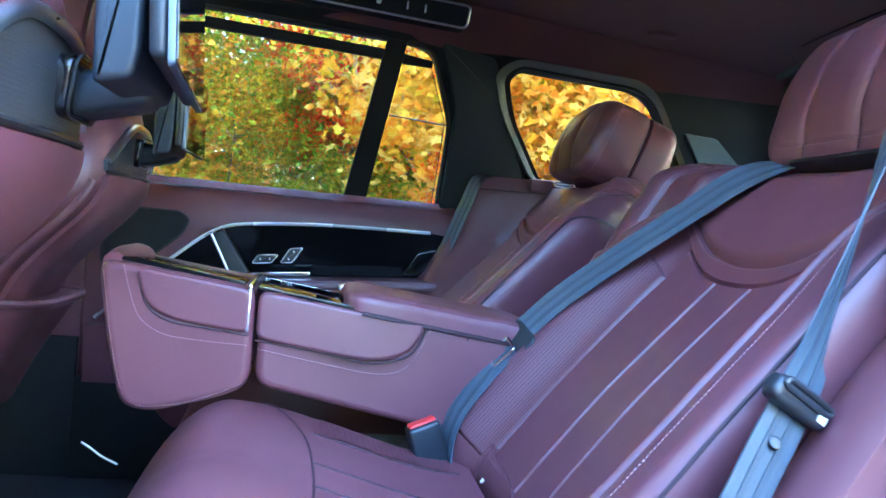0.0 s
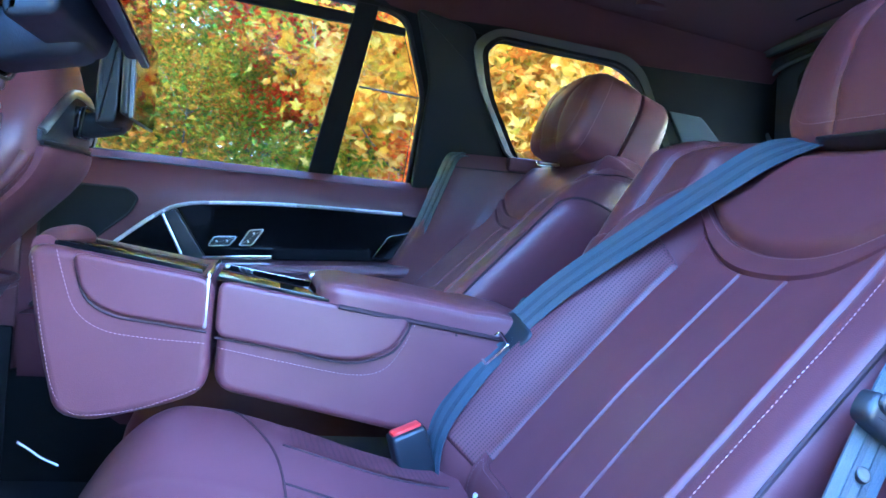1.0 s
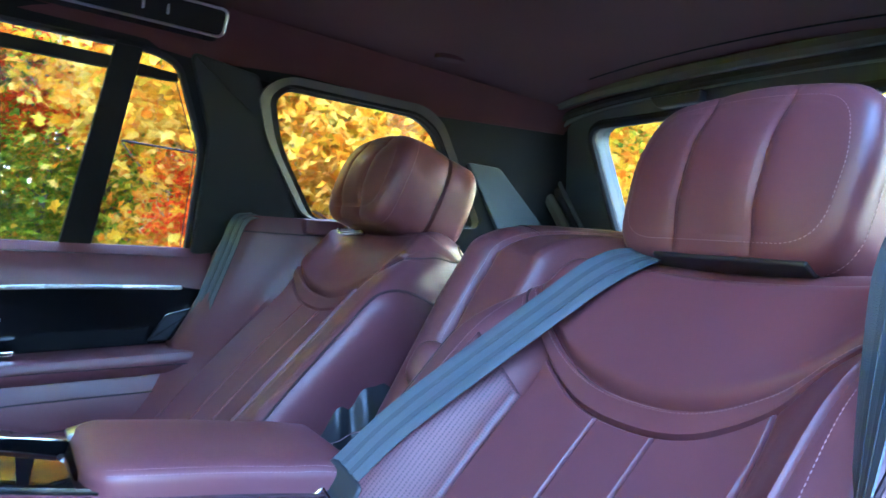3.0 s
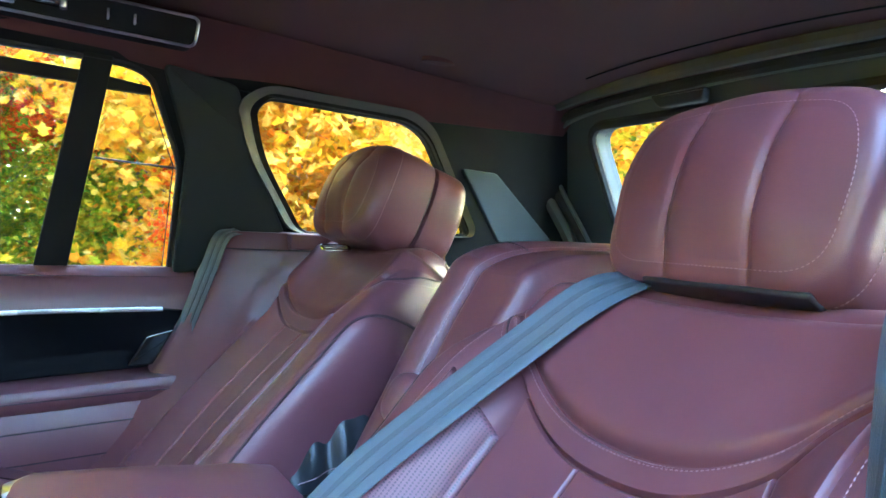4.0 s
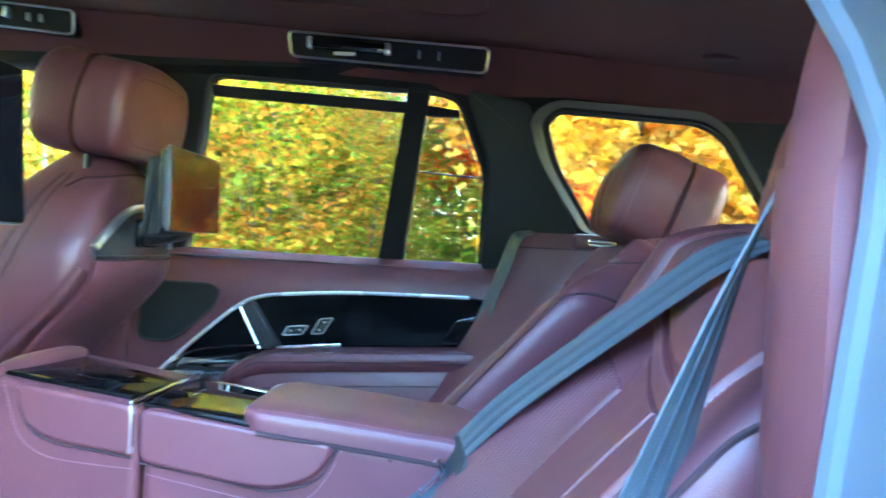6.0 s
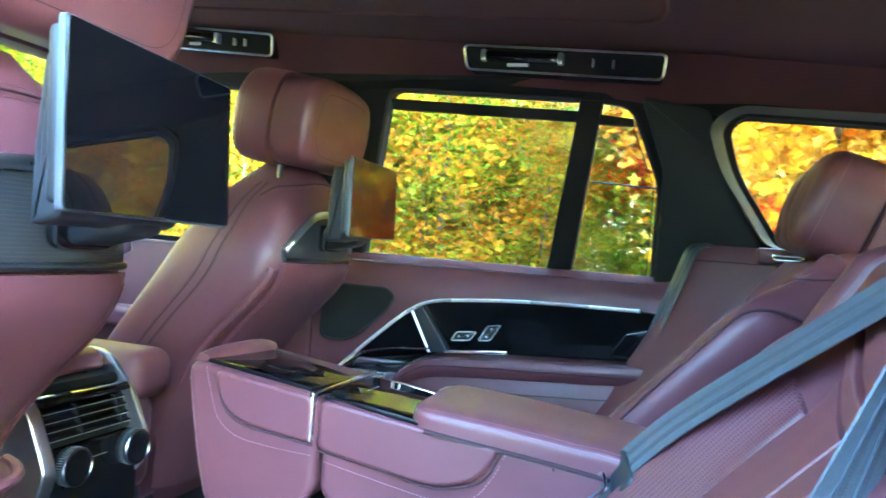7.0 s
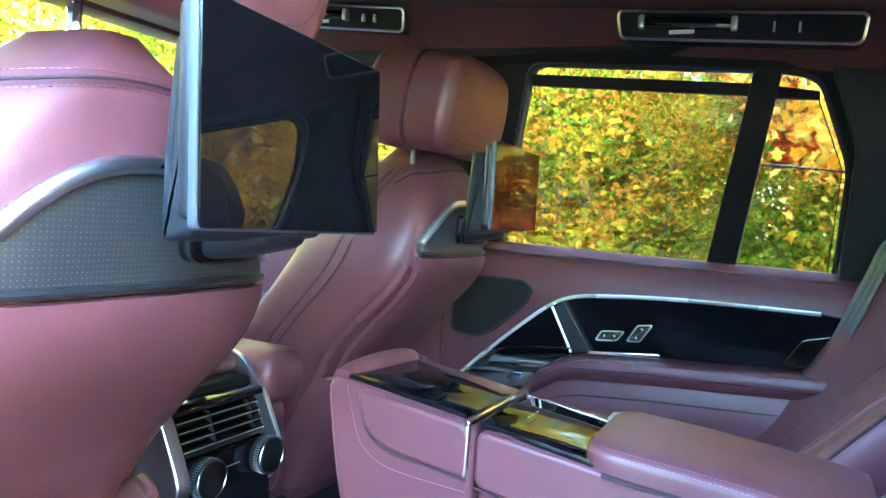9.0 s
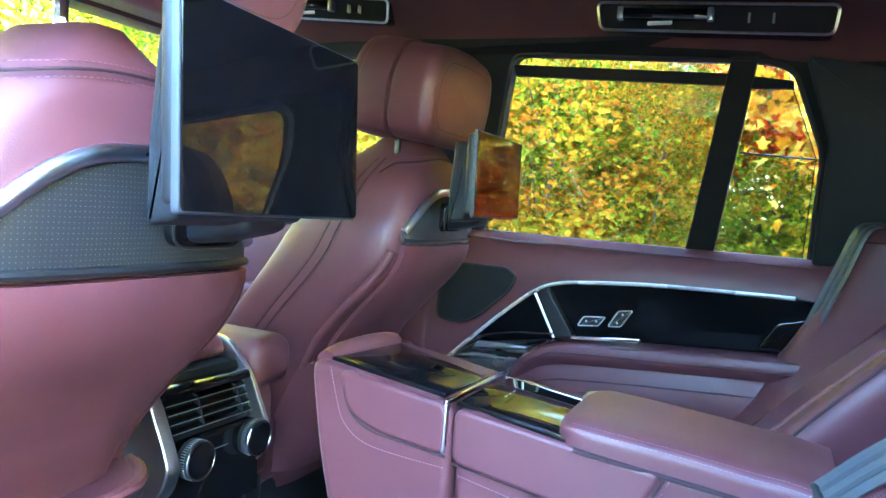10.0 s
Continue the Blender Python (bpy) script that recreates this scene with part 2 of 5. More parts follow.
def rounded(points, r, seg=5):
    """The outline with every corner rounded by r (a number, or one for each corner)."""
    out, n = [], len(points)
    for i in range(n):
        p, a, b = Vector(points[i]), Vector(points[i - 1]), Vector(points[(i + 1) % n])
        k = r[i] if isinstance(r, (list, tuple)) else r
        k = min(k, (a - p).length * 0.49, (b - p).length * 0.49)
        if k < 1e-5:
            out.append(p)
            continue
        s, e = p + (a - p).normalized() * k, p + (b - p).normalized() * k
        for j in range(seg + 1):
            t = j / seg
            out.append(s * (1 - t) ** 2 + p * 2 * t * (1 - t) + e * t * t)
    return out


def plate(outline, depth, place, bevel=0.0, seg=2, holes=()):
    """A slab: the outline (and holes) in the plane, depth behind it, placed by place(a, b, c), c running from 0 (front) to depth."""
    bm = bmesh.new()
    if holes:
        from mathutils.geometry import tessellate_polygon
        loops = [[Vector((p[0], p[1], 0)) for p in lo] for lo in (outline, *holes)]
        flat = [p for lo in loops for p in lo]
        front = [bm.verts.new(place(p.x, p.y, 0)) for p in flat]
        rear = [bm.verts.new(place(p.x, p.y, depth)) for p in flat]
        for t in tessellate_polygon(loops):
            bm.faces.new([front[i] for i in t])
            bm.faces.new([rear[i] for i in reversed(t)])
        k = 0
        for lo in loops:
            n = len(lo)
            for i in range(n):
                a, b = k + i, k + (i + 1) % n
                bm.faces.new((front[a], front[b], rear[b], rear[a]))
            k += n
        bmesh.ops.recalc_face_normals(bm, faces=bm.faces)
        return bm
    n = len(outline)
    mid = sum((Vector((p[0], p[1])) for p in outline), Vector((0, 0))) / n
    rings = []
    steps = [(0, bevel)] if bevel else [(0, 0)]
    if bevel:
        steps = [(bevel * (1 - math.cos(a)), bevel * (1 - math.sin(a))) for a in [math.pi / 2 * k / seg for k in range(seg + 1)]]
    inset = offset_ring(outline)
    for c, w in steps:
        rings.append([bm.verts.new(place(p[0] + q.x * w, p[1] + q.y * w, c)) for p, q in zip(outline, inset)])
    if bevel:
        w = steps[0][1] + bevel * 0.4
        rings.insert(0, [bm.verts.new(place(p[0] + q.x * w, p[1] + q.y * w, 0)) for p, q in zip(outline, inset)])
    rings.append([bm.verts.new(place(p[0], p[1], depth)) for p in outline])
    bm.faces.new(rings[0])
    for a, b in zip(rings, rings[1:]):
        for i in range(n):
            bm.faces.new((a[i], a[(i + 1) % n], b[(i + 1) % n], b[i]))
    bm.faces.new(rings[-1][::-1])
    bmesh.ops.recalc_face_normals(bm, faces=bm.faces)
    return bm


def offset_ring(outline):
    """The inward unit direction at each corner of an outline."""
    n = len(outline)
    area = sum(outline[i - 1][0] * outline[i][1] - outline[i][0] * outline[i - 1][1] for i in range(n))
    sign = 1 if area > 0 else -1
    out = []
    for i in range(n):
        a, p, b = (Vector((q[0], q[1])) for q in (outline[i - 1], outline[i], outline[(i + 1) % n]))
        d1, d2 = (p - a), (b - p)
        d = (d1.normalized() if d1.length > 1e-9 else d2.normalized()) + (d2.normalized() if d2.length > 1e-9 else d1.normalized())
        d = d.normalized() if d.length > 1e-6 else Vector((1, 0))
        out.append(Vector((-d.y, d.x)) * sign)
    return out


def smooth_path(points, per=8):
    """Catmull-Rom through the points."""
    p = [Vector(q) for q in points]
    p = [p[0] * 2 - p[1]] + p + [p[-1] * 2 - p[-2]]
    out = []
    for i in range(1, len(p) - 2):
        for k in range(per):
            t = k / per
            out.append(0.5 * (2 * p[i] + (p[i + 1] - p[i - 1]) * t + (2 * p[i - 1] - 5 * p[i] + 4 * p[i + 1] - p[i + 2]) * t * t
                              + (3 * p[i] - p[i - 1] - 3 * p[i + 1] + p[i + 2]) * t ** 3))
    out.append(p[-2])
    return out


def tube(path, r, sides=8, closed=False, flat=1.0):
    """A round rod along a path; r a number or a function of 0..1."""
    bm = bmesh.new()
    n = len(path)
    rings, up = [], None
    for i, p in enumerate(path):
        a, b = (path[i - 1], path[(i + 1) % n]) if closed else (path[max(0, i - 1)], path[min(n - 1, i + 1)])
        d = (Vector(b) - Vector(a)).normalized()
        if up is None:
            up = Vector((0, 0, 1)) if abs(d.z) < 0.9 else Vector((0, 1, 0))
        up = (up - d * up.dot(d)).normalized()
        side = d.cross(up)
        k = r(i / max(1, n - 1)) if callable(r) else r
        rings.append([bm.verts.new(Vector(p) + (up * math.cos(w) * flat + side * math.sin(w)) * k) for w in [2 * math.pi * j / sides for j in range(sides)]])
    pairs = list(zip(rings, rings[1:])) + ([(rings[-1], rings[0])] if closed else [])
    for a, b in pairs:
        for j in range(sides):
            bm.faces.new((a[j], a[(j + 1) % sides], b[(j + 1) % sides], b[j]))
    if not closed:
        bm.faces.new(rings[0])
        bm.faces.new(rings[-1][::-1])
    bmesh.ops.recalc_face_normals(bm, faces=bm.faces)
    return bm


def ribbon(path, sides, width, thick=0.0014, ribs=0):
    """A flat band along a path; sides: the direction across it at each point. Slightly crowned across."""
    bm = bmesh.new()
    rings = []
    n = len(path)
    cols = 12
    for i, p in enumerate(path):
        d = (Vector(path[min(n - 1, i + 1)]) - Vector(path[max(0, i - 1)])).normalized()
        s = Vector(sides[i])
        s = (s - d * s.dot(d)).normalized()
        up = s.cross(d)
        ring = [Vector(p) + s * width * (k / cols - 0.5) + up * (thick / 2 + 0.0007 * math.sin(math.pi * ribs * k / cols) ** 2) for k in range(cols + 1)]
        ring += [Vector(p) + s * width * (k / cols - 0.5) - up * thick / 2 for k in range(cols, -1, -1)]
        rings.append([bm.verts.new(v) for v in ring])
    m = len(rings[0])
    for a, b in zip(rings, rings[1:]):
        for j in range(m):
            bm.faces.new((a[j], a[(j + 1) % m], b[(j + 1) % m], b[j]))
    bm.faces.new(rings[0])
    bm.faces.new(rings[-1][::-1])
    bmesh.ops.recalc_face_normals(bm, faces=bm.faces)
    return bm


def resample(path, gap):
    out, left = [Vector(path[0])], gap
    for a, b in zip(path, path[1:]):
        a, b = Vector(a), Vector(b)
        while (b - a).length > left:
            a = a + (b - a).normalized() * left
            out.append(a)
            left = gap
        left -= (b - a).length
    return out


def stitches(path, normal, gap=0.0052, length=0.0034, r=0.00063, lift=0.0004):
    """A row of short raised threads along a path; normal a vector or a function of the point."""
    bm = bmesh.new()
    pts = resample(path, gap)
    for a, b in zip(pts, pts[1:]):
        d = (b - a).normalized()
        n = Vector(normal(a) if callable(normal) else normal).normalized()
        s = d.cross(n).normalized()
        c = (a + b) / 2 + n * lift
        ring = []
        for k, w in ((-0.5, 0.5), (-0.25, 1), (0.25, 1), (0.5, 0.5)):
            o = c + d * length * k
            ring.append([bm.verts.new(o + s * r * w), bm.verts.new(o + n * r * w), bm.verts.new(o - s * r * w)])
        for p, q in zip(ring, ring[1:]):
            for j in range(3):
                bm.faces.new((p[j], p[(j + 1) % 3], q[(j + 1) % 3], q[j]))
        bm.faces.new(ring[0])
        bm.faces.new(ring[-1][::-1])
    bmesh.ops.recalc_face_normals(bm, faces=bm.faces)
    return bm


def join(*bms):
    """Several meshes as one."""
    out = bmesh.new()
    for b in bms:
        tmp = bpy.data.meshes.new("tmp")
        b.to_mesh(tmp)
        b.free()
        out.from_mesh(tmp)
        bpy.data.meshes.remove(tmp)
    return out


def disc(r, depth, m, sides=32, bevel=0.002):
    pts = [(r * math.cos(2 * math.pi * k / sides), r * math.sin(2 * math.pi * k / sides)) for k in range(sides)]
    return plate(pts, depth, lambda a, b, c: m @ Vector((a, b, -c)), bevel)

# ---- the shell of the cabin ----
def wall_y(x, z):
    """The inner face of the cabin's side above the belt line."""
    return 0.75 - 0.37 * (z - 1.15) - 0.02 * step(0.25, 1.2, x) - 0.05 * step(-0.7, -1.8, x)


def roof_z(x, y):
    """The headliner: an arch across, falling to the rear."""
    e = abs(y) / 0.62
    return 1.715 - 0.05 * (x + 0.4) - 0.035 * max(0, x - 0.3) - 0.05 * e ** 2.2 - 0.05 * max(0, e - 0.85)


def far_wall(x, z, c):
    return Vector((x, wall_y(x, z) + c, z))


def near_wall(x, z, c):
    return Vector((x, -wall_y(x, z) - c, z))


REAR_GLASS = rounded([(-0.575, 1.148), (0.2, 1.141), (0.203, 1.37), (0.135, 1.535), (0.09, 1.552), (-0.468, 1.574)], [0.01, 0.01, 0.03, 0.05, 0.03, 0.03])
CARGO_GLASS = rounded([(0.49, 1.234), (0.935, 1.245), (0.76, 1.478), (0.7, 1.508), (0.37, 1.524), (0.345, 1.495), (0.375, 1.4)], [0.03, 0.02, 0.04, 0.03, 0.03, 0.03, 0.06])
FRONT_GLASS = rounded([(-1.75, 1.16), (-0.72, 1.15), (-0.66, 1.57), (-1.2, 1.575)], 0.04)
SHELL = [(-1.95, 1.13), (1.33, 1.13), (1.19, 1.56), (0.6, 1.612), (-0.4, 1.655), (-1.25, 1.665), (-1.5, 1.5)]
solo("wall_far", plate(SHELL, 0.045, far_wall, holes=(REAR_GLASS, CARGO_GLASS, FRONT_GLASS)), DARK_TRIM,
     "dark inner side of the cabin with window openings", "wall", "structure")
solo("wall_near", plate([(0.47, 1.13), (1.25, 1.13), (1.12, 1.56), (0.68, 1.6), (0.6, 1.45), (0.5, 1.25)], 0.05, near_wall, holes=(rounded([(0.57, 1.236), (0.935, 1.245), (0.77, 1.478), (0.71, 1.495), (0.66, 1.44)], 0.02),)), DARK_TRIM,
     "dark inner side of the cabin beside the open doorway", "wall", "structure")
solo("wall_front_near", plate([(-1.95, 1.13), (-0.72, 1.13), (-0.66, 1.655), (-1.25, 1.665), (-1.5, 1.5)], 0.05, near_wall,
     holes=(rounded([(-1.75, 1.16), (-0.82, 1.15), (-0.78, 1.57), (-1.2, 1.575)], 0.04),)), DARK_TRIM, "dark inner side of the cabin round the front door window", "wall", "structure")

roof = grid(60, 40, lambda s, t: Vector((-1.4 + 2.55 * s, (-0.66 + 1.32 * t), roof_z(-1.4 + 2.55 * s, -0.66 + 1.32 * t))),
            lambda s, t: Vector((-1.4 + 2.55 * s, (-0.66 + 1.32 * t) * 1.08, roof_z(-1.4 + 2.55 * s, 0) + 0.09)))
solo("ceiling", roof, SUEDE, "dark burgundy suede headliner over the cabin", "ceiling", "structure")
HEADER_Z = [(-1.4, 1.6), (-0.6, 1.583), (-0.2, 1.588), (0.02, 1.566), (0.17, 1.547), (0.4, 1.546), (0.6, 1.533), (0.73, 1.512), (1.16, 1.515)]
def header(s, t, c):
    x = -1.4 + 2.54 * s
    low, high = lerp(HEADER_Z, x), roof_z(x, 0.6) + 0.012
    z = low + (high - low) * t
    return far_wall(x, z, c - 0.014 + 0.012 * (1 - t) ** 4 - 0.03 * t * t)
solo("headliner_side", grid(60, 8, lambda s, t: header(s, t, 0), lambda s, t: header(s, t, 0.012)), SUEDE, "burgundy suede headliner turned down over the side windows", "headliner", "structure")
def roof_skin(s, t, drop):
    return Vector((-1.42 + 2.6 * s, -0.72 + 1.44 * t, roof_z(-1.42 + 2.6 * s, 0) + 0.125 - 0.02 * (2 * t - 1) ** 2 - drop))
solo("roof_panel", grid(30, 24, lambda s, t: roof_skin(s, t, 0), lambda s, t: roof_skin(s, t, 0.012)), PAINT, "painted outer roof panel of the car", "roof", "structure")
solo("floor", box_at(-1.6, 1.25, -0.74, 0.74, 0.3, 0.36, 0.01), CARPET, "black carpeted cabin floor", "floor", "structure")

# cargo bay behind the seats
cargo = thing("cargo_bay", "dark-trimmed cargo bay behind the rear seats", "cargo bay", kind="structure")
part("side_panel", plate([(0.66, 0.45), (1.3, 0.45), (1.25, 1.135), (0.66, 1.135)], 0.04, lambda a, b, c: Vector((a, 0.72 + c, b))), DARK_TRIM, cargo)
part("side_panel", plate([(0.42, 0.45), (1.3, 0.45), (1.25, 1.135), (0.42, 1.135)], 0.04, lambda a, b, c: Vector((a, -0.72 - c, b))), DARK_TRIM, cargo)
part("load_floor", box_at(0.6, 1.3, -0.72, 0.72, 0.6, 0.64), CARPET, cargo)
# tailgate with its window
def gate(y, z, c):
    return Vector((1.27 - 0.36 * (z - 1.2) + c, y, z))
tail = thing("tailgate", "closed dark-trimmed tailgate with a wide rear window", "tailgate", kind="structure")
part("gate_trim", plate([(-0.74, 0.45), (0.74, 0.45), (0.72, 1.2), (0.6, 1.6), (-0.6, 1.6), (-0.72, 1.2)], 0.05, gate,
     holes=(rounded([(-0.46, 1.2), (0.46, 1.2), (0.5, 1.53), (-0.5, 1.53)], 0.06),)), GATE_PATCH_GREY, tail)
part("window_seal", tube([gate(p[0], p[1], -0.008) for p in rounded([(-0.46, 1.2), (0.46, 1.2), (0.5, 1.53), (-0.5, 1.53)], 0.06)], 0.012, 8, True), RUBBER, tail)
RIM = [(0.56, 1.12), (0.6, 1.25), (0.67, 1.4), (0.68, 1.48), (0.6, 1.545), (0.42, 1.572), (0.15, 1.582)]
RIM = RIM + [(-y, z) for y, z in reversed(RIM)]
part("header_trim", tube(smooth_path([gate(y * 1.05, z + 0.02, -0.055) for y, z in RIM], 8), 0.016, 8), STONE_TRIM, tail, "pale header trim of the rear opening")
part("opening_seal", tube(smooth_path([gate(y, z, -0.03) for y, z in RIM], 8), 0.011, 8), RUBBER, tail)
part("seal_lip", tube(smooth_path([gate(y * 0.965, z - 0.008, -0.022) for y, z in RIM], 8), 0.006, 8), GATE_GREY, tail, "grey lip of the seal")
latch = [(-0.06, -0.014), (0.06, -0.014), (0.075, 0.012), (-0.075, 0.012)]
part("pull_cup", plate(rounded(latch, 0.01), 0.02, lambda a, b, c: gate(a + 0.16, b + 1.553, c - 0.05), 0.004), BLACK_PLASTIC, tail)
pane = part("pane", plate(rounded([(-0.46, 1.2), (0.46, 1.2), (0.5, 1.53), (-0.5, 1.53)], 0.06), 0.004, lambda a, b, c: gate(a, b, 0.03 + c)), GLASS, tail)
pane.visible_shadow = False

# front of the cabin
dash = thing("dashboard", "dark dashboard under the windscreen", "dashboard", kind="structure")
part("top", grid(20, 8, lambda s, t: Vector((-1.45 - 0.4 * t, -0.72 + 1.44 * s, 1.08 + 0.06 * math.sin(math.pi * t) + 0.02 * t)), lambda s, t: Vector((-1.45 - 0.4 * t, -0.72 + 1.44 * s, 0.5))), GREY_PLASTIC, dash)
part("screen_bezel", rbox(0.03, 0.32, 0.19, pose(-1.42, 0, 1.12, 0, -18, 0), 0.008), BLACK_GLOSS, dash)
wheel = thing("steering_wheel", "dark leather steering wheel before the dashboard", "steering wheel", at=(-1.2, -0.4, 1.0))
part("rim", tube([Vector((0.06 * math.sin(a) * -0.4 * 2.5, 0.185 * math.cos(a), 0.17 * math.sin(a))) for a in [2 * math.pi * k / 40 for k in range(40)]], 0.016, 8, True), BLACK_PLASTIC, wheel)
part("hub", rbox(0.05, 0.18, 0.1, pose(0, 0, -0.01, 0, 20, 0), 0.02), BLACK_PLASTIC, wheel)
part("spoke", rbox(0.02, 0.34, 0.03, pose(0, 0, 0, 0, 20, 0), 0.008), SATIN, wheel)
ws = thing("windscreen", "clear windscreen above the dashboard", "windscreen", kind="structure")
def screen(y, z, c):
    return Vector((-1.85 + 0.95 * (z - 1.1) - c, y, z))
p = part("pane", plate(rounded([(-0.68, 1.1), (0.68, 1.1), (0.56, 1.64), (-0.56, 1.64)], 0.05), 0.005, screen), GLASS, ws)
p.visible_shadow = False

for wall, hole, name in ((near_wall, [(-1.75, 1.16), (-0.82, 1.15), (-0.78, 1.57), (-1.2, 1.575)], "window_3"), (far_wall, [(-1.75, 1.16), (-0.72, 1.15), (-0.66, 1.57), (-1.2, 1.575)], "window_4")):
    front_win = thing(name, "tinted front door window", "window", kind="structure")
    # near pane: dark tint and shadow added to hold back light from the front
    p = part("pane", plate(rounded(hole, 0.04), 0.004, lambda a, b, c: wall(a, b, 0.03 + c)), SMOKED if wall is near_wall else GLASS, front_win)
    p.visible_shadow = wall is near_wall

# ---- glass and blinds of the far side ----
door_win = thing("window_1", "far rear door window with a raised woven sun blind", "window", kind="structure")
g = part("pane", plate(REAR_GLASS, 0.004, lambda a, b, c: far_wall(a, b, 0.03 + c)), GLASS, door_win)
g.visible_shadow = False
part("divider", plate([(-0.062, 1.14), (0.0, 1.14), (0.064, 1.56), (0.012, 1.562)], 0.03, lambda a, b, c: far_wall(a, b, -0.004 + c), 0.003), DARK_TRIM, door_win)
part("blind_bar", plate([(-0.466, 1.527), (0.02, 1.506), (0.022, 1.53), (-0.47, 1.552)], 0.014, lambda a, b, c: far_wall(a, b, 0.004 + c), 0.003), DARK_TRIM, door_win, "dark pull bar of the blind")
part("blind_bar", plate([(0.05, 1.502), (0.137, 1.5), (0.135, 1.516), (0.05, 1.526)], 0.014, lambda a, b, c: far_wall(a, b, 0.004 + c), 0.003), DARK_TRIM, door_win, "dark pull bar of the blind")
b1 = part("blind", plate([(-0.563, 1.148), (-0.061, 1.144), (0.01, 1.508), (-0.468, 1.53)], 0.0008, lambda a, b, c: far_wall(a, b, 0.012 + c)), BLIND, door_win, "grey see-through woven blind")
b2 = part("blind", plate([(0.001, 1.144), (0.187, 1.143), (0.191, 1.366), (0.132, 1.506), (0.06, 1.508)], 0.0008, lambda a, b, c: far_wall(a, b, 0.012 + c)), BLIND, door_win, "grey see-through woven blind")
for o in (b1, b2):
    o.visible_shadow = False
part("blind_cord", tube([far_wall(0.041, 1.371, 0.01), far_wall(0.196, 1.362, 0.01)], 0.0022, 6), BLACK_PLASTIC, door_win)
part("blind_edge", tube([far_wall(a, b, 0.011) for a, b in ((0.187, 1.143), (0.191, 1.366), (0.132, 1.506))], 0.0014, 6), BLACK_PLASTIC, door_win)
part("window_seal", tube([far_wall(p[0], p[1], 0.002) for p in REAR_GLASS], 0.006, 6, True), RUBBER, door_win)
cargo_win = thing("window_2", "far rear quarter window behind the seat", "window", kind="structure")
g = part("pane", plate(CARGO_GLASS, 0.004, lambda a, b, c: far_wall(a, b, 0.03 + c)), GLASS, cargo_win)
g.visible_shadow = False
CARGO_FRAME = [(p[0] - q.x * (0.045 if q.x > 0 else 0.004), p[1] - q.y * (0.02 if q.y < 0 else 0.004)) for p, q in zip(CARGO_GLASS, offset_ring(CARGO_GLASS))]
def flare(ring_in, ring_out, f_in, f_out):
    bm = bmesh.new()
    a = [bm.verts.new(far_wall(p[0], p[1], f_in)) for p in ring_in]
    m = [bm.verts.new(far_wall((p[0] + q[0]) / 2, (p[1] + q[1]) / 2, f_in * 0.25 + f_out * 0.75)) for p, q in zip(ring_in, ring_out)]
    b = [bm.verts.new(far_wall(p[0], p[1], f_out)) for p in ring_out]
    c = [bm.verts.new(far_wall(p[0], p[1], f_out + 0.02)) for p in ring_out]
    n = len(a)
    for x, y in ((a, m), (m, b), (b, c)):
        for i in range(n):
            bm.faces.new((x[i], x[(i + 1) % n], y[(i + 1) % n], y[i]))
    bmesh.ops.recalc_face_normals(bm, faces=bm.faces)
    return bm
part("window_frame", flare(CARGO_GLASS, CARGO_FRAME, 0.026, -0.025), STONE_TRIM, cargo_win, "pale moulded trim round the glass")
part("window_seal", tube([far_wall(p[0], p[1], 0.02) for p in CARGO_GLASS], 0.005, 6, True), RUBBER, cargo_win)
solo("pillar_trim", plate(rounded([(0.205, 1.13), (0.46, 1.2), (0.335, 1.42), (0.3, 1.535), (0.15, 1.56), (0.21, 1.4)], 0.02), 0.015, lambda a, b, c: far_wall(a, b, -0.02 + c), 0.006), GREY_TRIM,
     "dark grey moulded pillar trim between the windows", "pillar trim", "structure")

# skylight falling on the dark pillar, put in as a paler plate
solo("rear_pillar_trim", plate(rounded([(0.862, 1.412), (0.965, 1.407), (1.195, 1.238), (1.02, 1.232)], 0.012), 0.012, lambda a, b, c: far_wall(a, b, -0.009 + c), 0.004), GATE_PATCH_GREY,
     "paler grey patch of skylight on the rearmost pillar", "pillar trim", "structure")

# ---- far rear door trim ----
def door(x, z, c, y0=0.70):
    return Vector((x, y0 + c, z))


far_door = thing("car_door", "closed rear door with burgundy leather and gloss black trim", "car door")
part("upper_trim", grid(24, 8, lambda s, t: Vector((-0.68 + 0.93 * s, 0.745 - 0.045 * math.sin(t * math.pi / 2) ** 0.7, 1.15 - 0.12 * t)), lambda s, t: Vector((-0.68 + 0.93 * s, 0.78, 1.15 - 0.12 * t))), LEATHER, far_door)
part("door_skin", plate([(-0.7, 0.28), (0.25, 0.28), (0.25, 1.04), (-0.7, 1.04)], 0.05, lambda a, b, c: door(a, b, c, 0.725)), LEATHER, far_door)
CHROME_LINE = smooth_path([(-0.66, 0.775), (-0.605, 0.828), (-0.557, 0.875), (-0.472, 0.954), (-0.399, 1.014), (-0.345, 1.039), (-0.27, 1.05), (-0.093, 1.062), (0.18, 1.066)], 8)
gloss_outline = [(p.x, p.y) for p in CHROME_LINE] + [(0.24, 1.06), (0.24, 0.945), (-0.13, 0.921), (-0.33, 0.905), (-0.37, 0.88), (-0.44, 0.81), (-0.5, 0.775)]
part("gloss_panel", plate(gloss_outline, 0.012, lambda a, b, c: door(a, b, c, 0.69 + 0.16 * max(0, 1.066 - b)), 0.003), PIANO, far_door, "gloss black door insert")
part("chrome_line", tube([Vector((p.x, 0.682, p.y)) for p in CHROME_LINE], 0.0045, 8), BRIGHT_TRIM, far_door, "bright chrome trim line")
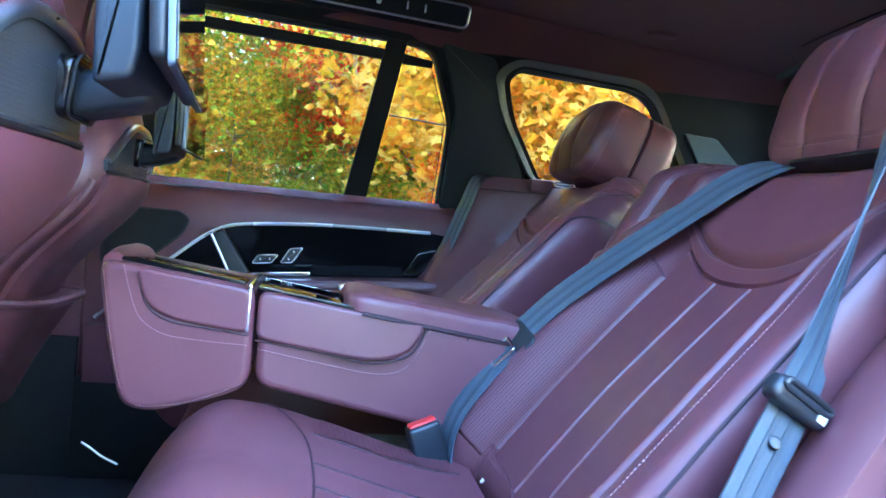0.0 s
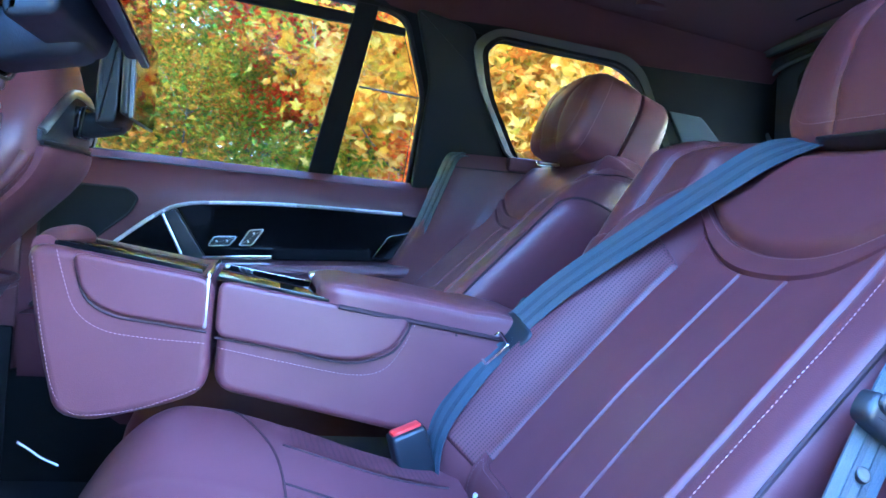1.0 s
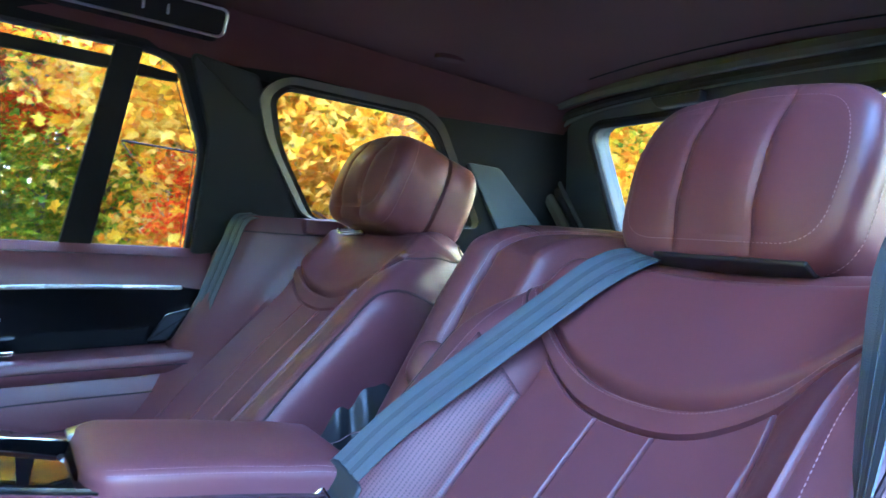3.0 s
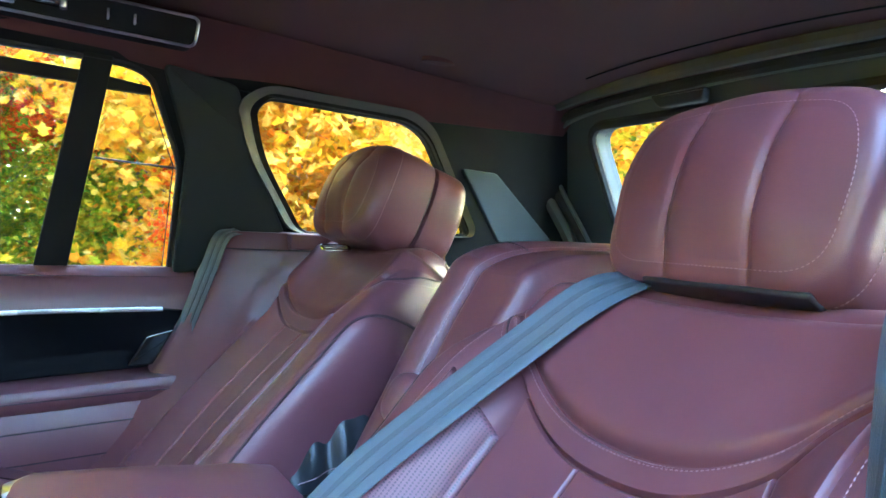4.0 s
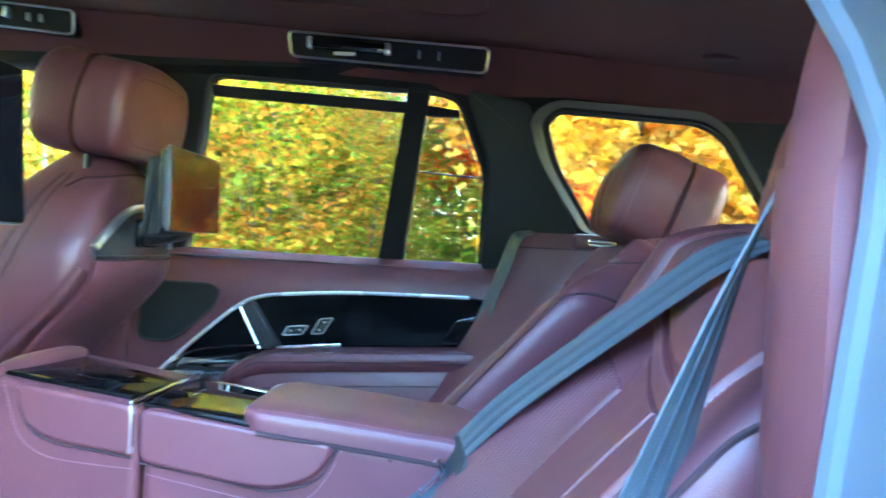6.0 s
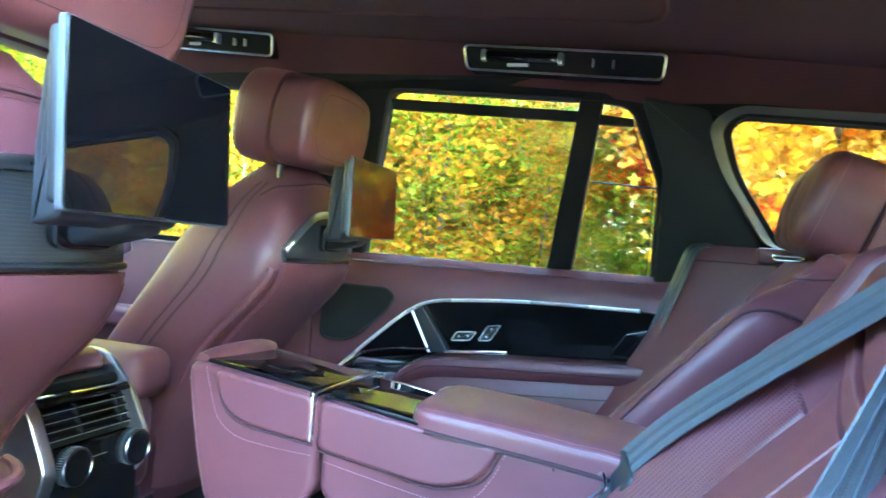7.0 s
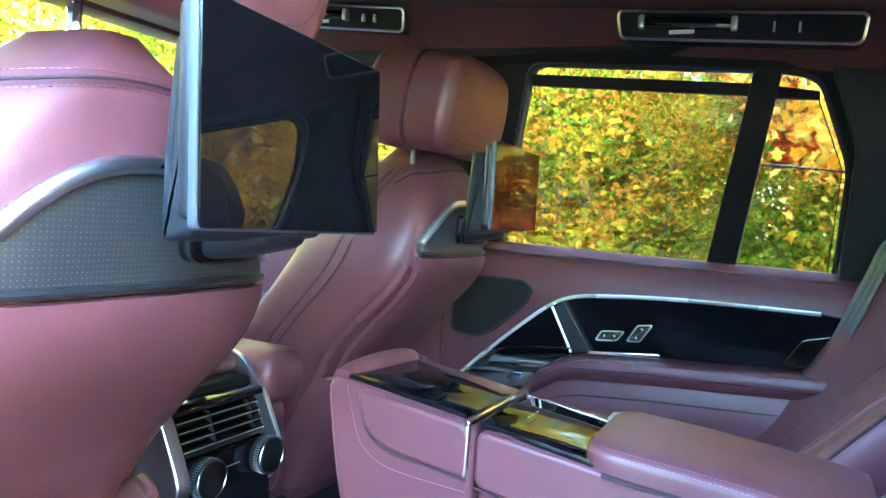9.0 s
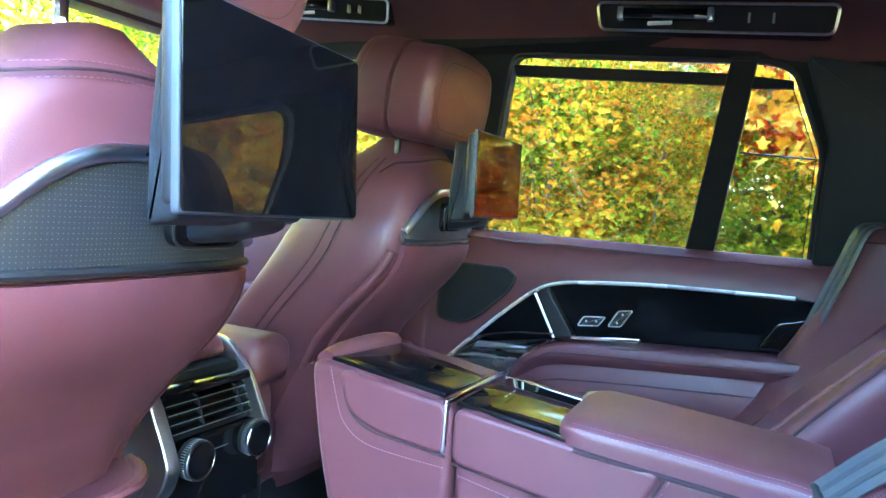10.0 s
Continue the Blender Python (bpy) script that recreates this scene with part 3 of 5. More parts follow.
part("brace", plate([(-0.388, 1.013), (-0.362, 1.027), (-0.287, 0.917), (-0.333, 0.909)], 0.03, lambda a, b, c: door(a, b, c, 0.67), 0.004), BLACK_PLASTIC, far_door)
part("brace_edge", tube([Vector((-0.39, 0.668, 1.012)), Vector((-0.335, 0.668, 0.91))], 0.0035, 8), SATIN, far_door)
part("pull_bar", plate([(-0.292, 0.912), (-0.133, 0.925), (-0.131, 0.937), (-0.292, 0.922)], 0.02, lambda a, b, c: door(a, b, c, 0.66), 0.003), CHROME, far_door, "chrome pull bar")
part("handle_tray", plate(rounded([(-0.6, 0.826), (-0.545, 0.865), (-0.35, 0.9), (-0.4, 0.86), (-0.44, 0.81), (-0.52, 0.79)], 0.008), 0.03, lambda a, b, c: door(a, b, c, 0.675), 0.004), BLACK_PLASTIC, far_door)
part("handle_lever", tube(smooth_path([(-0.552, 0.66, 0.864), (-0.515, 0.657, 0.89), (-0.438, 0.655, 0.91), (-0.335, 0.66, 0.921)]), 0.005, 8, flat=0.6), CHROME, far_door, "bright metal door lever")
part("handle_blade", plate(rounded([(-0.542, 0.852), (-0.39, 0.862), (-0.378, 0.878), (-0.53, 0.876)], 0.006), 0.015, lambda a, b, c: door(a, b, c, 0.66), 0.004), SATIN, far_door)
part("handle_foot", plate(rounded([(-0.6, 0.826), (-0.545, 0.843), (-0.42, 0.845), (-0.445, 0.812), (-0.52, 0.795)], 0.008), 0.02, lambda a, b, c: door(a, b, c, 0.665), 0.004), SATIN, far_door, "satin metal handle base")
part("handle_edge", tube(smooth_path([(-0.327, 0.65, 0.907), (-0.366, 0.65, 0.886), (-0.406, 0.65, 0.852), (-0.45, 0.65, 0.79)]), 0.0035, 6), CHROME, far_door)
def arm_top(x):
    return lerp([(-0.46, 0.8), (-0.4, 0.862), (-0.35, 0.895), (-0.3, 0.907), (-0.13, 0.921), (0.25, 0.945)], x)
def arm_pt(s, t):
    x = -0.46 + 0.71 * s
    z = arm_top(x)
    out = 0.085 * step(-0.05, 0.12, s)
    if t < 0.4:
        k = t / 0.4
        return Vector((x, 0.7 - out * math.sin(k * math.pi / 2), z - 0.006 * k * k))
    k = (t - 0.4) / 0.6
    return Vector((x, 0.7 - out * (1 - 0.12 * k * k) - 0.006 * math.sin(math.pi * k), z - 0.006 - 0.042 * k))
part("armrest", grid(60, 24, arm_pt, lambda s, t: Vector((-0.46 + 0.71 * s, 0.72, arm_top(-0.46 + 0.71 * s) - 0.05 * t))), LEATHER, far_door, "padded leather door armrest")
part("seam", tube(smooth_path([(-0.39, 0.612, 0.848), (-0.349, 0.611, 0.873), (-0.3, 0.611, 0.887), (-0.084, 0.611, 0.9), (0.23, 0.611, 0.914)]), 0.0014, 6), DARK_THREAD, far_door)
def low_pt(s, t):
    x = -0.68 + 0.92 * s
    return Vector((x, 0.635 - 0.03 * math.sin(math.pi * min(1, t * 1.4)) * step(0.15, 0.4, s) + 0.05 * t + 0.03 * (1 - step(0.1, 0.35, s)), min(arm_top(x) - 0.042, 0.9) - 0.3 * t))
part("lower_panel", grid(40, 16, low_pt, lambda s, t: Vector((low_pt(s, t).x, 0.73, low_pt(s, t).z))), LEATHER, far_door)
for t0 in (0.14, 0.34):
    part("seam", tube([low_pt(0.34 + 0.64 * k / 30, t0) + Vector((0, -0.0006, 0)) for k in range(31)], 0.0016, 6), DARK_THREAD, far_door)
# near-black panel stands in for the footwell's shade on the door's foot
part("kick_panel", box_at(-0.7, 0.24, 0.69, 0.722, 0.3, 0.62, 0.005), DARK_TRIM, far_door)
part("kick_trim", tube(smooth_path([(-0.66, 0.66, 0.462), (-0.637, 0.66, 0.448), (-0.609, 0.66, 0.428), (-0.57, 0.66, 0.409)]), 0.0035, 8), BRIGHT_TRIM, far_door, "bright curved kick trim")
SPK = rounded([(-0.655, 1.064), (-0.476, 1.064), (-0.45, 1.045), (-0.463, 1.01), (-0.551, 0.928), (-0.59, 0.91), (-0.66, 0.916)], [0.02, 0.01, 0.01, 0.02, 0.02, 0.02, 0.02])
spk = part("speaker", plate(SPK, 0.01, lambda a, b, c: door(a, b, c, 0.692), 0.003), DARK_TRIM, far_door, "dark speaker grille")
part("rim", tube([door(p[0], p[1], 0, 0.692) for p in SPK], 0.003, 6, True), RUBBER, spk)
def switch(corners):
    outline = rounded(corners, 0.005)
    s = part("seat_switch", plate(outline, 0.008, lambda a, b, c: door(a, b, c, 0.688), 0.002), BLACK_PLASTIC, far_door, "seat switch with a bright rim")
    part("rim", tube([door(q[0], q[1], 0, 0.687) for q in outline], 0.0015, 6, True), BRIGHT_TRIM, s)
    cx, cz = sum(q[0] for q in corners) / 4, sum(q[1] for q in corners) / 4
    for k in (-1, 1):
        w = Vector(corners[1]) - Vector(corners[0]) if corners[1][0] - corners[0][0] > 0.04 else Vector(corners[3]) - Vector(corners[0])
        w = w.normalized() * 0.012 * k
        part("mark", rbox(0.004, 0.002, 0.005, pose(cx + w.x, 0.687, cz + w.y), 0.0005), WHITE_MARK, s)
switch([(-0.284, 0.945), (-0.235, 0.95), (-0.219, 0.973), (-0.271, 0.968)])
switch([(-0.212, 0.952), (-0.182, 0.955), (-0.157, 0.996), (-0.19, 0.991)])
part("map_pocket", plate(rounded([(0.113, 0.947), (0.151, 1.009), (0.23, 1.03), (0.2, 0.95)], 0.008), 0.01, lambda a, b, c: door(a, b, c, 0.685), 0.003), BLACK_GLOSS, far_door)

# ---- near doorway: pillar and sill ----
jamb = thing("door_pillar", "burgundy pillar trim and pale painted jamb at the open doorway", "door pillar", kind="structure")
def arch(z):
    """How far the doorway's edge sweeps forward over the wheel below a height."""
    return 0.65 * max(0.0, 1.04 - z) * step(1.06, 0.98, z) if z > 0.7 else 0.65 * 0.34
def lean(z):
    """How far the doorway's rear edge has moved in and back at a height."""
    k = max(0.0, z - 1.2)
    return 0.1 * k + 0.9 * k * k - arch(z), 0.25 * k
def jamb_at(x, y, z):
    dx, dy = lean(z)
    return Vector((x + dx, y + dy, z))
part("pillar_trim", grid(10, 30, lambda s, t: jamb_at(0.366 + 0.05 * (s - 0.55) ** 2, -0.735 - 0.075 * s, 0.5 + 0.736 * t), lambda s, t: jamb_at(0.47, -0.735 - 0.07 * s, 0.5 + 0.736 * t)), LEATHER, jamb, "burgundy leather-look pillar trim")
part("pillar_cap", grid(10, 12, lambda s, t: jamb_at(0.37 + 0.05 * (s - 0.55) ** 2, -0.735 - 0.07 * s, 1.2365 + 0.13 * t), lambda s, t: jamb_at(0.47, -0.735 - 0.07 * s, 1.2365 + 0.13 * t)), LEATHER, jamb)
def frame_x(z):
    """The painted door frame: upright, then curving forward to the roof."""
    return 0.11 * max(-0.1, min(0.15, z - 1.086)) - 1.6 * max(0.0, z - 1.235) ** 1.5
part("painted_jamb", grid(14, 36, lambda s, t: Vector((0.38 + 0.012 * s + 0.22 * max(0, s - 0.35) ** 2 + frame_x(0.35 + 1.2 * t), -0.815 - 0.13 * s, 0.35 + 1.2 * t)), lambda s, t: Vector((0.62, -0.8 - 0.11 * s, 0.35 + 1.2 * t))), PAINT, jamb, "pale painted door jamb")
part("door_seal", tube([Vector((0.381 + frame_x(0.4 + 1.1 * k / 30), -0.812, 0.4 + 1.1 * k / 30)) for k in range(31)], 0.008, 8), PAINT, jamb)
solo("door_sill", box_at(-0.75, 0.45, -0.86, -0.7, 0.3, 0.42, 0.03), DARK_TRIM, "dark scuff sill of the open doorway", "sill", "structure")
open_door = thing("car_door", "rear door swung wide open, burgundy trim inside and blue-grey paint outside", "car door")
def swung(a, z, c):
    """Along the open door from its hinge, up, and out of its inner face."""
    return Vector((-0.745 + 0.36 * a + 0.93 * c, -0.83 - 0.93 * a + 0.36 * c, z))
part("outer_skin", plate(rounded([(0.0, 0.3), (0.95, 0.42), (1.06, 0.7), (1.08, 1.1), (0.0, 1.1)], 0.05), 0.03, lambda a, b, c: swung(a, b, -0.09 + c), 0.01), PAINT, open_door, "painted outer skin")
part("inner_trim", plate(rounded([(0.03, 0.34), (0.92, 0.45), (1.02, 0.7), (1.04, 1.1), (0.03, 1.1)], 0.04), 0.06, lambda a, b, c: swung(a, b, -c), 0.012), LEATHER, open_door)
part("armrest", rbox(0.6, 0.07, 0.09, Matrix.Translation(swung(0.55, 0.86, 0.03)) @ Matrix.Rotation(math.atan2(-0.93, 0.36), 4, "Z"), 0.025, 4), LEATHER, open_door)
part("gloss_panel", plate(rounded([(0.1, 0.92), (0.95, 0.93), (0.95, 1.04), (0.2, 1.03)], 0.02), 0.008, lambda a, b, c: swung(a, b, 0.006 - c), 0.002), PIANO, open_door)
part("window_frame", plate(rounded([(0.0, 1.1), (1.08, 1.1), (0.98, 1.4), (0.86, 1.58), (0.1, 1.6)], 0.04), 0.04, lambda a, b, c: swung(a, b, -0.02 - c),
     holes=(rounded([(0.06, 1.14), (1.0, 1.14), (0.92, 1.38), (0.82, 1.53), (0.14, 1.55)], 0.04),)), DARK_TRIM, open_door)
part("pane", plate(rounded([(0.05, 1.12), (1.01, 1.12), (0.93, 1.39), (0.83, 1.54), (0.13, 1.56)], 0.04), 0.005, lambda a, b, c: swung(a, b, -0.04 - c)), SMOKED, open_door, "dark tinted pane")
near_front = thing("car_door", "closed front door with dark burgundy trim", "car door")
part("door_skin", plate(rounded([(-1.7, 0.28), (-0.72, 0.28), (-0.72, 1.14), (-1.7, 1.14)], 0.03), 0.06, lambda a, b, c: Vector((a, -0.74 - c, b)), 0.01), LEATHER, near_front)
part("armrest", box_at(-1.5, -0.85, -0.74, -0.66, 0.88, 0.94, 0.02, 3), LEATHER, near_front)
far_front = thing("car_door", "closed far front door with dark burgundy trim", "car door")
part("door_skin", plate(rounded([(-1.7, 0.28), (-0.7, 0.28), (-0.7, 1.14), (-1.7, 1.14)], 0.03), 0.06, lambda a, b, c: Vector((a, 0.72 + c, b)), 0.01), LEATHER, far_front)
# footwell shade on the front door, likewise a near-black panel
part("kick_panel", box_at(-1.5, -0.7, 0.7, 0.715, 0.3, 0.72, 0.005), DARK_TRIM, far_front)
part("armrest", box_at(-1.5, -0.85, 0.64, 0.72, 0.88, 0.94, 0.02, 3), LEATHER, far_front)
sens = thing("ceiling_sensor", "small dark oval sensor cover on the headliner", "sensor")
part("cover", disc(0.03, 0.012, Matrix.Translation((0.69, 0.46, roof_z(0.69, 0.46) - 0.006)) @ Matrix.Diagonal((1.3, 0.7, 1, 1)) @ pose(0, 0, 0, 180, 0, 0)), SUEDE, sens)
solo("headliner_seam", tube([Vector((1.0, 0.34 - 0.9 * k / 24, roof_z(1.0, 0.34 - 0.9 * k / 24) - 0.001)) for k in range(25)], 0.002, 6), DARK_TRIM, "dark cross seam of the headliner", "seam", "structure")
hatch = rounded([(-1.05, -0.42), (0.2, -0.42), (0.2, 0.385), (-1.05, 0.385)], 0.07, 8)
roof_hatch = thing("sunroof_surround", "burgundy roll edge round the covered sunroof", "sunroof", kind="structure")
part("edge_roll", tube(resample([Vector((a, b, roof_z(a, b) - 0.002)) for a, b in hatch + hatch[:1]], 0.02), 0.006, 8, True), SUEDE, roof_hatch)
part("blind", grid(24, 16, lambda p, q: Vector((-1.045 + 1.24 * p, -0.41 + 0.79 * q, roof_z(-1.045 + 1.24 * p, -0.41 + 0.79 * q) - 0.003))), SUEDE, roof_hatch)

# ---- seats ----
class Frame:
    """A reclined plane: u across the car, v up the backrest, h out of it."""
    def __init__(self, x, y, z, lean, wide=1.0):
        self.o, a, self.wide = Vector((x, y, z)), radians(lean), wide
        self.flat = 0.0
        self.v, self.n = Vector((math.sin(a), 0, math.cos(a))), Vector((-math.cos(a), 0, math.sin(a)))

    def at(self, u, v, h=0.0):
        return self.o + Vector((0, u * self.wide, 0)) + self.v * v + self.n * h


def scoop_low(u):
    return 0.408 + 0.055 * (abs(u) / 0.16) ** 2.4


def scoop_high(u):
    return 0.44 + 0.05 * (abs(u) / 0.165) ** 2.4


def half_width(v):
    """Half the backrest's width: full to the shoulders, then drawn in."""
    return 0.305 + 0.01 * math.sin(v * 4) - 0.06 * step(0.42, 0.6, v) - 0.07 * step(0.56, 0.68, v)


def face(u, v, flat=0.0):
    """The padding's height over the seat plane."""
    a = abs(u)
    fade = 1 - 0.75 * step(0.4, 0.58, v)
    low = -0.022 + 0.01 * (a / 0.155) ** 2 + 0.008 * math.sin(math.pi * min(1.0, max(0.0, v / 0.42)))
    h = low if a < 0.155 else -0.012 + (0.064 * fade * (1 - flat * (u > 0))) * step(0.15, 0.24, a)
    h += 0.012 * step(0.4, 0.5, v)
    w = half_width(v)
    e = max(0.0, (a - (w - 0.046)) / 0.046)
    h -= 0.17 * (1 - math.sqrt(max(0.0, 1 - min(1, e) ** 2.4)))
    t = max(0.0, (v - 0.60) / 0.07)
    h -= 0.12 * (1 - math.sqrt(max(0.0, 1 - min(1, t) ** 2)))
    b = max(0.0, (0.03 - v) / 0.05)
    h += 0.0016 * noise.noise(Vector((u * 8, v * 7, flat * 5))) + 0.0005 * noise.noise(Vector((u * 30, v * 30, 3)))
    return h - 0.03 * b * b


def panel(fr, u0, u1, v0, v1, lift=0.004, nu=24, nv=40, edge=0.0042):
    """A padded leather panel on the seat face between side curves u0(v), u1(v) as numbers and end curves v0(u), v1(u)."""
    def f(s, t):
        s, t = (k - 0.13 * math.sin(2 * math.pi * k) for k in (s, t))
        u = u0 + (u1 - u0) * s
        a, b = v0(u), v1(u)
        v = a + (b - a) * t
        d = min((u - u0), (u1 - u), (v - a), (b - v))
        return fr.at(u, v, face(u, v, fr.flat) + lift - (lift + 0.0065) * (1 - min(1, d / edge)) ** 2)
    return grid(nu, nv, f)


def headrest(parent, base, lean, width, height, depth, seams=(-0.05, 0.05), split=0.6, shell=0.006, low=0.055):
    """A padded restraint standing on base (the middle of its lower front edge): a domed front of sewn panels inside a
    rounded border seam, a gusset round the sides, a deep joint and a rear shell with a seam of its own."""
    w = Frame(*base, lean)
    hu, hv = width / 2, height / 2
    border = rounded([(-hu * 0.93, -hv), (hu * 0.93, -hv), (hu, hv * 0.25), (hu * 0.86, hv * 0.9), (-hu * 0.86, hv * 0.9), (-hu, hv * 0.25)],
                     [low, low, 0.09, 0.06, 0.06, 0.09], 12)
    ring0 = resample([Vector((*p, 0)) for p in border] + [Vector((*border[0], 0))], 0.0032)
    rf, rr = 0.03, 0.028
    sd = depth * split
    prof = [(1 - k / 44, 0.016 * (1 - (k / 44) ** 2), 1) for k in range(44)]
    edge = rf / hu
    prof = [(edge + (1 - edge) * q, h, f) for q, h, f in prof]
    prof += [(edge * (1 - math.sin(a)), -rf * (1 - math.cos(a)), 1 - k / 10) for k, a in enumerate([math.pi / 2 * k / 10 for k in range(11)])]
    prof += [(-0.012 * math.sin(math.pi * k / 8), -rf - (sd - rf - 0.007) * k / 8, 0) for k in range(1, 8)]
    prof += [(0.004, -sd + 0.005, 0), (0.03, -sd + 0.003, 0), (0.1, -sd + 0.001, 0), (0.1, -sd - 0.001, 0), (0.03, -sd - 0.003, 0), (0.004 + shell, -sd - 0.005, 0)]
    prof += [(shell, -sd - 0.008 - (depth - sd - 0.008 - rr) * k / 5, 0) for k in range(6)]
    prof += [(shell + rr / hu * (1 - math.cos(a)), -depth + rr * (1 - math.sin(a)), 0) for a in [math.pi / 2 * k / 8 for k in range(1, 9)]]
    prof += [(shell + rr / hu + (1 - rr / hu - shell) * k / 8, -depth - 0.006 * k / 8, 0) for k in range(1, 9)]
    def at(p, d, h, f):
        u, v = p.x * (1 - d), p.y * (1 - d * hu / hv if d * hu / hv < 1 else 0)
        if d > edge:
            v = p.y * (1 - edge * hu / hv) * (1 - d) / (1 - edge)
        g = 0.0
        if f > 0.3:
            g = sum(0.0036 * math.exp(-((u - q) / 0.0042) ** 2) + 0.003 * math.exp(-((u - q) / 0.014) ** 2) for q in seams)
            g += 0.0026 * math.exp(-((d - edge * 0.62) * hu / 0.0024) ** 2)
            g *= f
        crown = 0.024 * max(0.0, v / hv) * math.cos(math.pi * u / width)
        wrinkle = 0.0012 * noise.noise(Vector((u * 14 + lean, v * 14, h * 9)))
        return w.at(u, hv + v + crown, h - g + wrinkle - 0.10 * max(0.0, v) ** 2 / hv * step(-depth, 0, h))
    bm = bmesh.new()
    rings = [[bm.verts.new(at(p, d, h, f)) for p in ring0] for d, h, f in prof[1:-1]]
    n = len(ring0)
    for a, b in zip(rings, rings[1:]):
        for i in range(n):
            bm.faces.new((a[i], a[(i + 1) % n], b[(i + 1) % n], b[i]))
    for ring, (d, h, f) in ((rings[0], prof[0]), (rings[-1], prof[-1])):
        c = bm.verts.new(at(Vector((0, 0, 0)), 0, h, f))
        for i in range(n):
            bm.faces.new((ring[i], ring[(i + 1) % n], c))
    bmesh.ops.recalc_face_normals(bm, faces=bm.faces)
    hr = part("headrest", bm, LEATHER, parent, "padded leather headrest with sewn panels")
    mid = w.at(0, hv, -depth / 2)
    def away(q):
        return q - mid
    line = [at(p, edge * 0.8, -0.0012, 0) for p in ring0]
    part("stitching", stitches(line + line[:1], away), THREAD, hr)
    line = [at(p, -0.006, -rf - 0.004, 0) for p in ring0]
    part("stitching", stitches(line + line[:1], away), THREAD, hr)
    line = [at(p, 0.07, -sd, 0) for p in ring0]
    part("joint", tube(line, 0.0022, 6, True), DARK_THREAD, hr, "dark joint before the rear shell")
    line = [at(p, shell + rr / hu * 1.25, -depth + 0.0006, 0) for p in ring0]
    part("seam", tube(line, 0.0012, 6, True), DARK_THREAD, hr)
    return hr


def rear_seat(yc, lean, label, side):
    """One outer rear seat: cushion, backrest of padded panels, headrest. side: +1 where the door is at +y."""
    seat = thing("passenger_seat", label, "seat", "rear seats")
    fr = Frame(0.116, yc, 0.74, lean) if side < 0 else Frame(0.083, yc - 0.025, 0.77, lean, 1.2)
    fr.flat = 1.0 if side > 0 else 0.0
    L = 0.672
    def across(s, v):
        s = s - 0.06 * math.sin(2 * math.pi * s)
        w = half_width(v)
        return -w + (w + (w if side < 0 else min(w, 0.262))) * s
    def tuck(u, v):
        """The side of a bolster rolls under its crest."""
        e = max(0.0, (abs(u) - half_width(v) + 0.046) / 0.046)
        return u - math.copysign(0.05 * min(1.0, e) ** 5, u)
    part("backrest", grid(110, 90, lambda s, t: fr.at(tuck(across(s, t * L - 0.02), t * L - 0.02), t * L - 0.02, face(across(s, t * L - 0.02) * 0.9999, t * L - 0.02, fr.flat) - 0.004),
                          lambda s, t: fr.at(across(s, t * L - 0.02) * 0.8, t * L - 0.02, -0.19)), LEATHER, seat)
    cx, wide, s_low, s_high = (-0.005 if side < 0 else 0.0), 1.0, scoop_low, scoop_high
    for a, b in ((-0.155, -0.04), (-0.04, 0.04), (0.04, 0.155)):
        part("insert_panel", panel(fr, cx + a * wide, cx + b * wide, lambda u: 0.02, s_low, 0.004, 40, 40), LEATHER, seat)
    part("band", panel(fr, cx - 0.226 * wide, cx + 0.226 * wide, s_low, s_high, 0.004, 70, 12), LEATHER, seat)
    part("upper_pad", panel(fr, cx - 0.228 * wide, cx + 0.228 * wide, s_high, lambda u: 0.61, 0.007, 70, 40, 0.018), LEATHER, seat)
    for k in ((-1, 1) if side < 0 else (-1,)):
        lo, hi = sorted((k * 0.158, k * 0.23))
        if k < 0 and side < 0:
            part("side_panel", panel(fr, lo, hi, lambda u: 0.02, lambda u: s_low(u) - 0.002, 0.003, 20, 40, 0.006), LEATHER, seat)
        else:
            part("perforated_panel", panel(fr, lo, hi, lambda u: 0.02, lambda u: 0.40 + 0.55 * (abs(u) - 0.158), 0.003, 20, 40, 0.006), PERFORATED, seat, "finely perforated leather")
        crest = [fr.at(k * (0.247 - 0.012 * step(0.3, 0.55, v)), v, face(k * (0.247 - 0.012 * step(0.3, 0.55, v)), v, fr.flat) - 0.0035) for v in [0.02 + 0.53 * i / 60 for i in range(61)]]
        part("stitching", stitches(crest, fr.n), THREAD, seat, "pale thread stitching")
        outer = [fr.at(k * 0.285, v, face(k * 0.285, v, fr.flat) - 0.003) for v in [0.02 + 0.48 * i / 60 for i in range(61)]]
        part("piping", tube(outer, 0.0022, 6), DARK_THREAD, seat, "dark piping")
    low = [fr.at(u, s_high(u) - 0.006, face(u, s_high(u) - 0.006, fr.flat) + 0.0042) for u in [cx + wide * (-0.222 + 0.444 * i / 60) for i in range(61)]]
    part("stitching", stitches(low, fr.n), THREAD, seat, "pale thread stitching")
    # cushion
    def top(f, u):
        a = abs(u) / 0.285
        z = 0.735 + 0.075 * step(0.0, 0.36, f) - 0.012 * (1 - a) - 0.16 * (max(0, (f - 0.34) / 0.14)) ** 2.2
        return z - 0.1 * (1 - math.sqrt(max(0.0, 1 - max(0, (a - 0.72) / 0.28) ** 2.4)))
    def cush(s, t):
        f, u = 0.48 * t, 0.285 * (2 * s - 1)
        return Vector((0.12 - f, yc + u * (1 - 0.06 * step(0.3, 0.48, f)), top(f, u * 0.9999)))
    part("cushion", grid(60, 60, cush, lambda s, t: Vector((0.12 - 0.46 * t, yc + 0.27 * (2 * s - 1), 0.5))), LEATHER, seat)
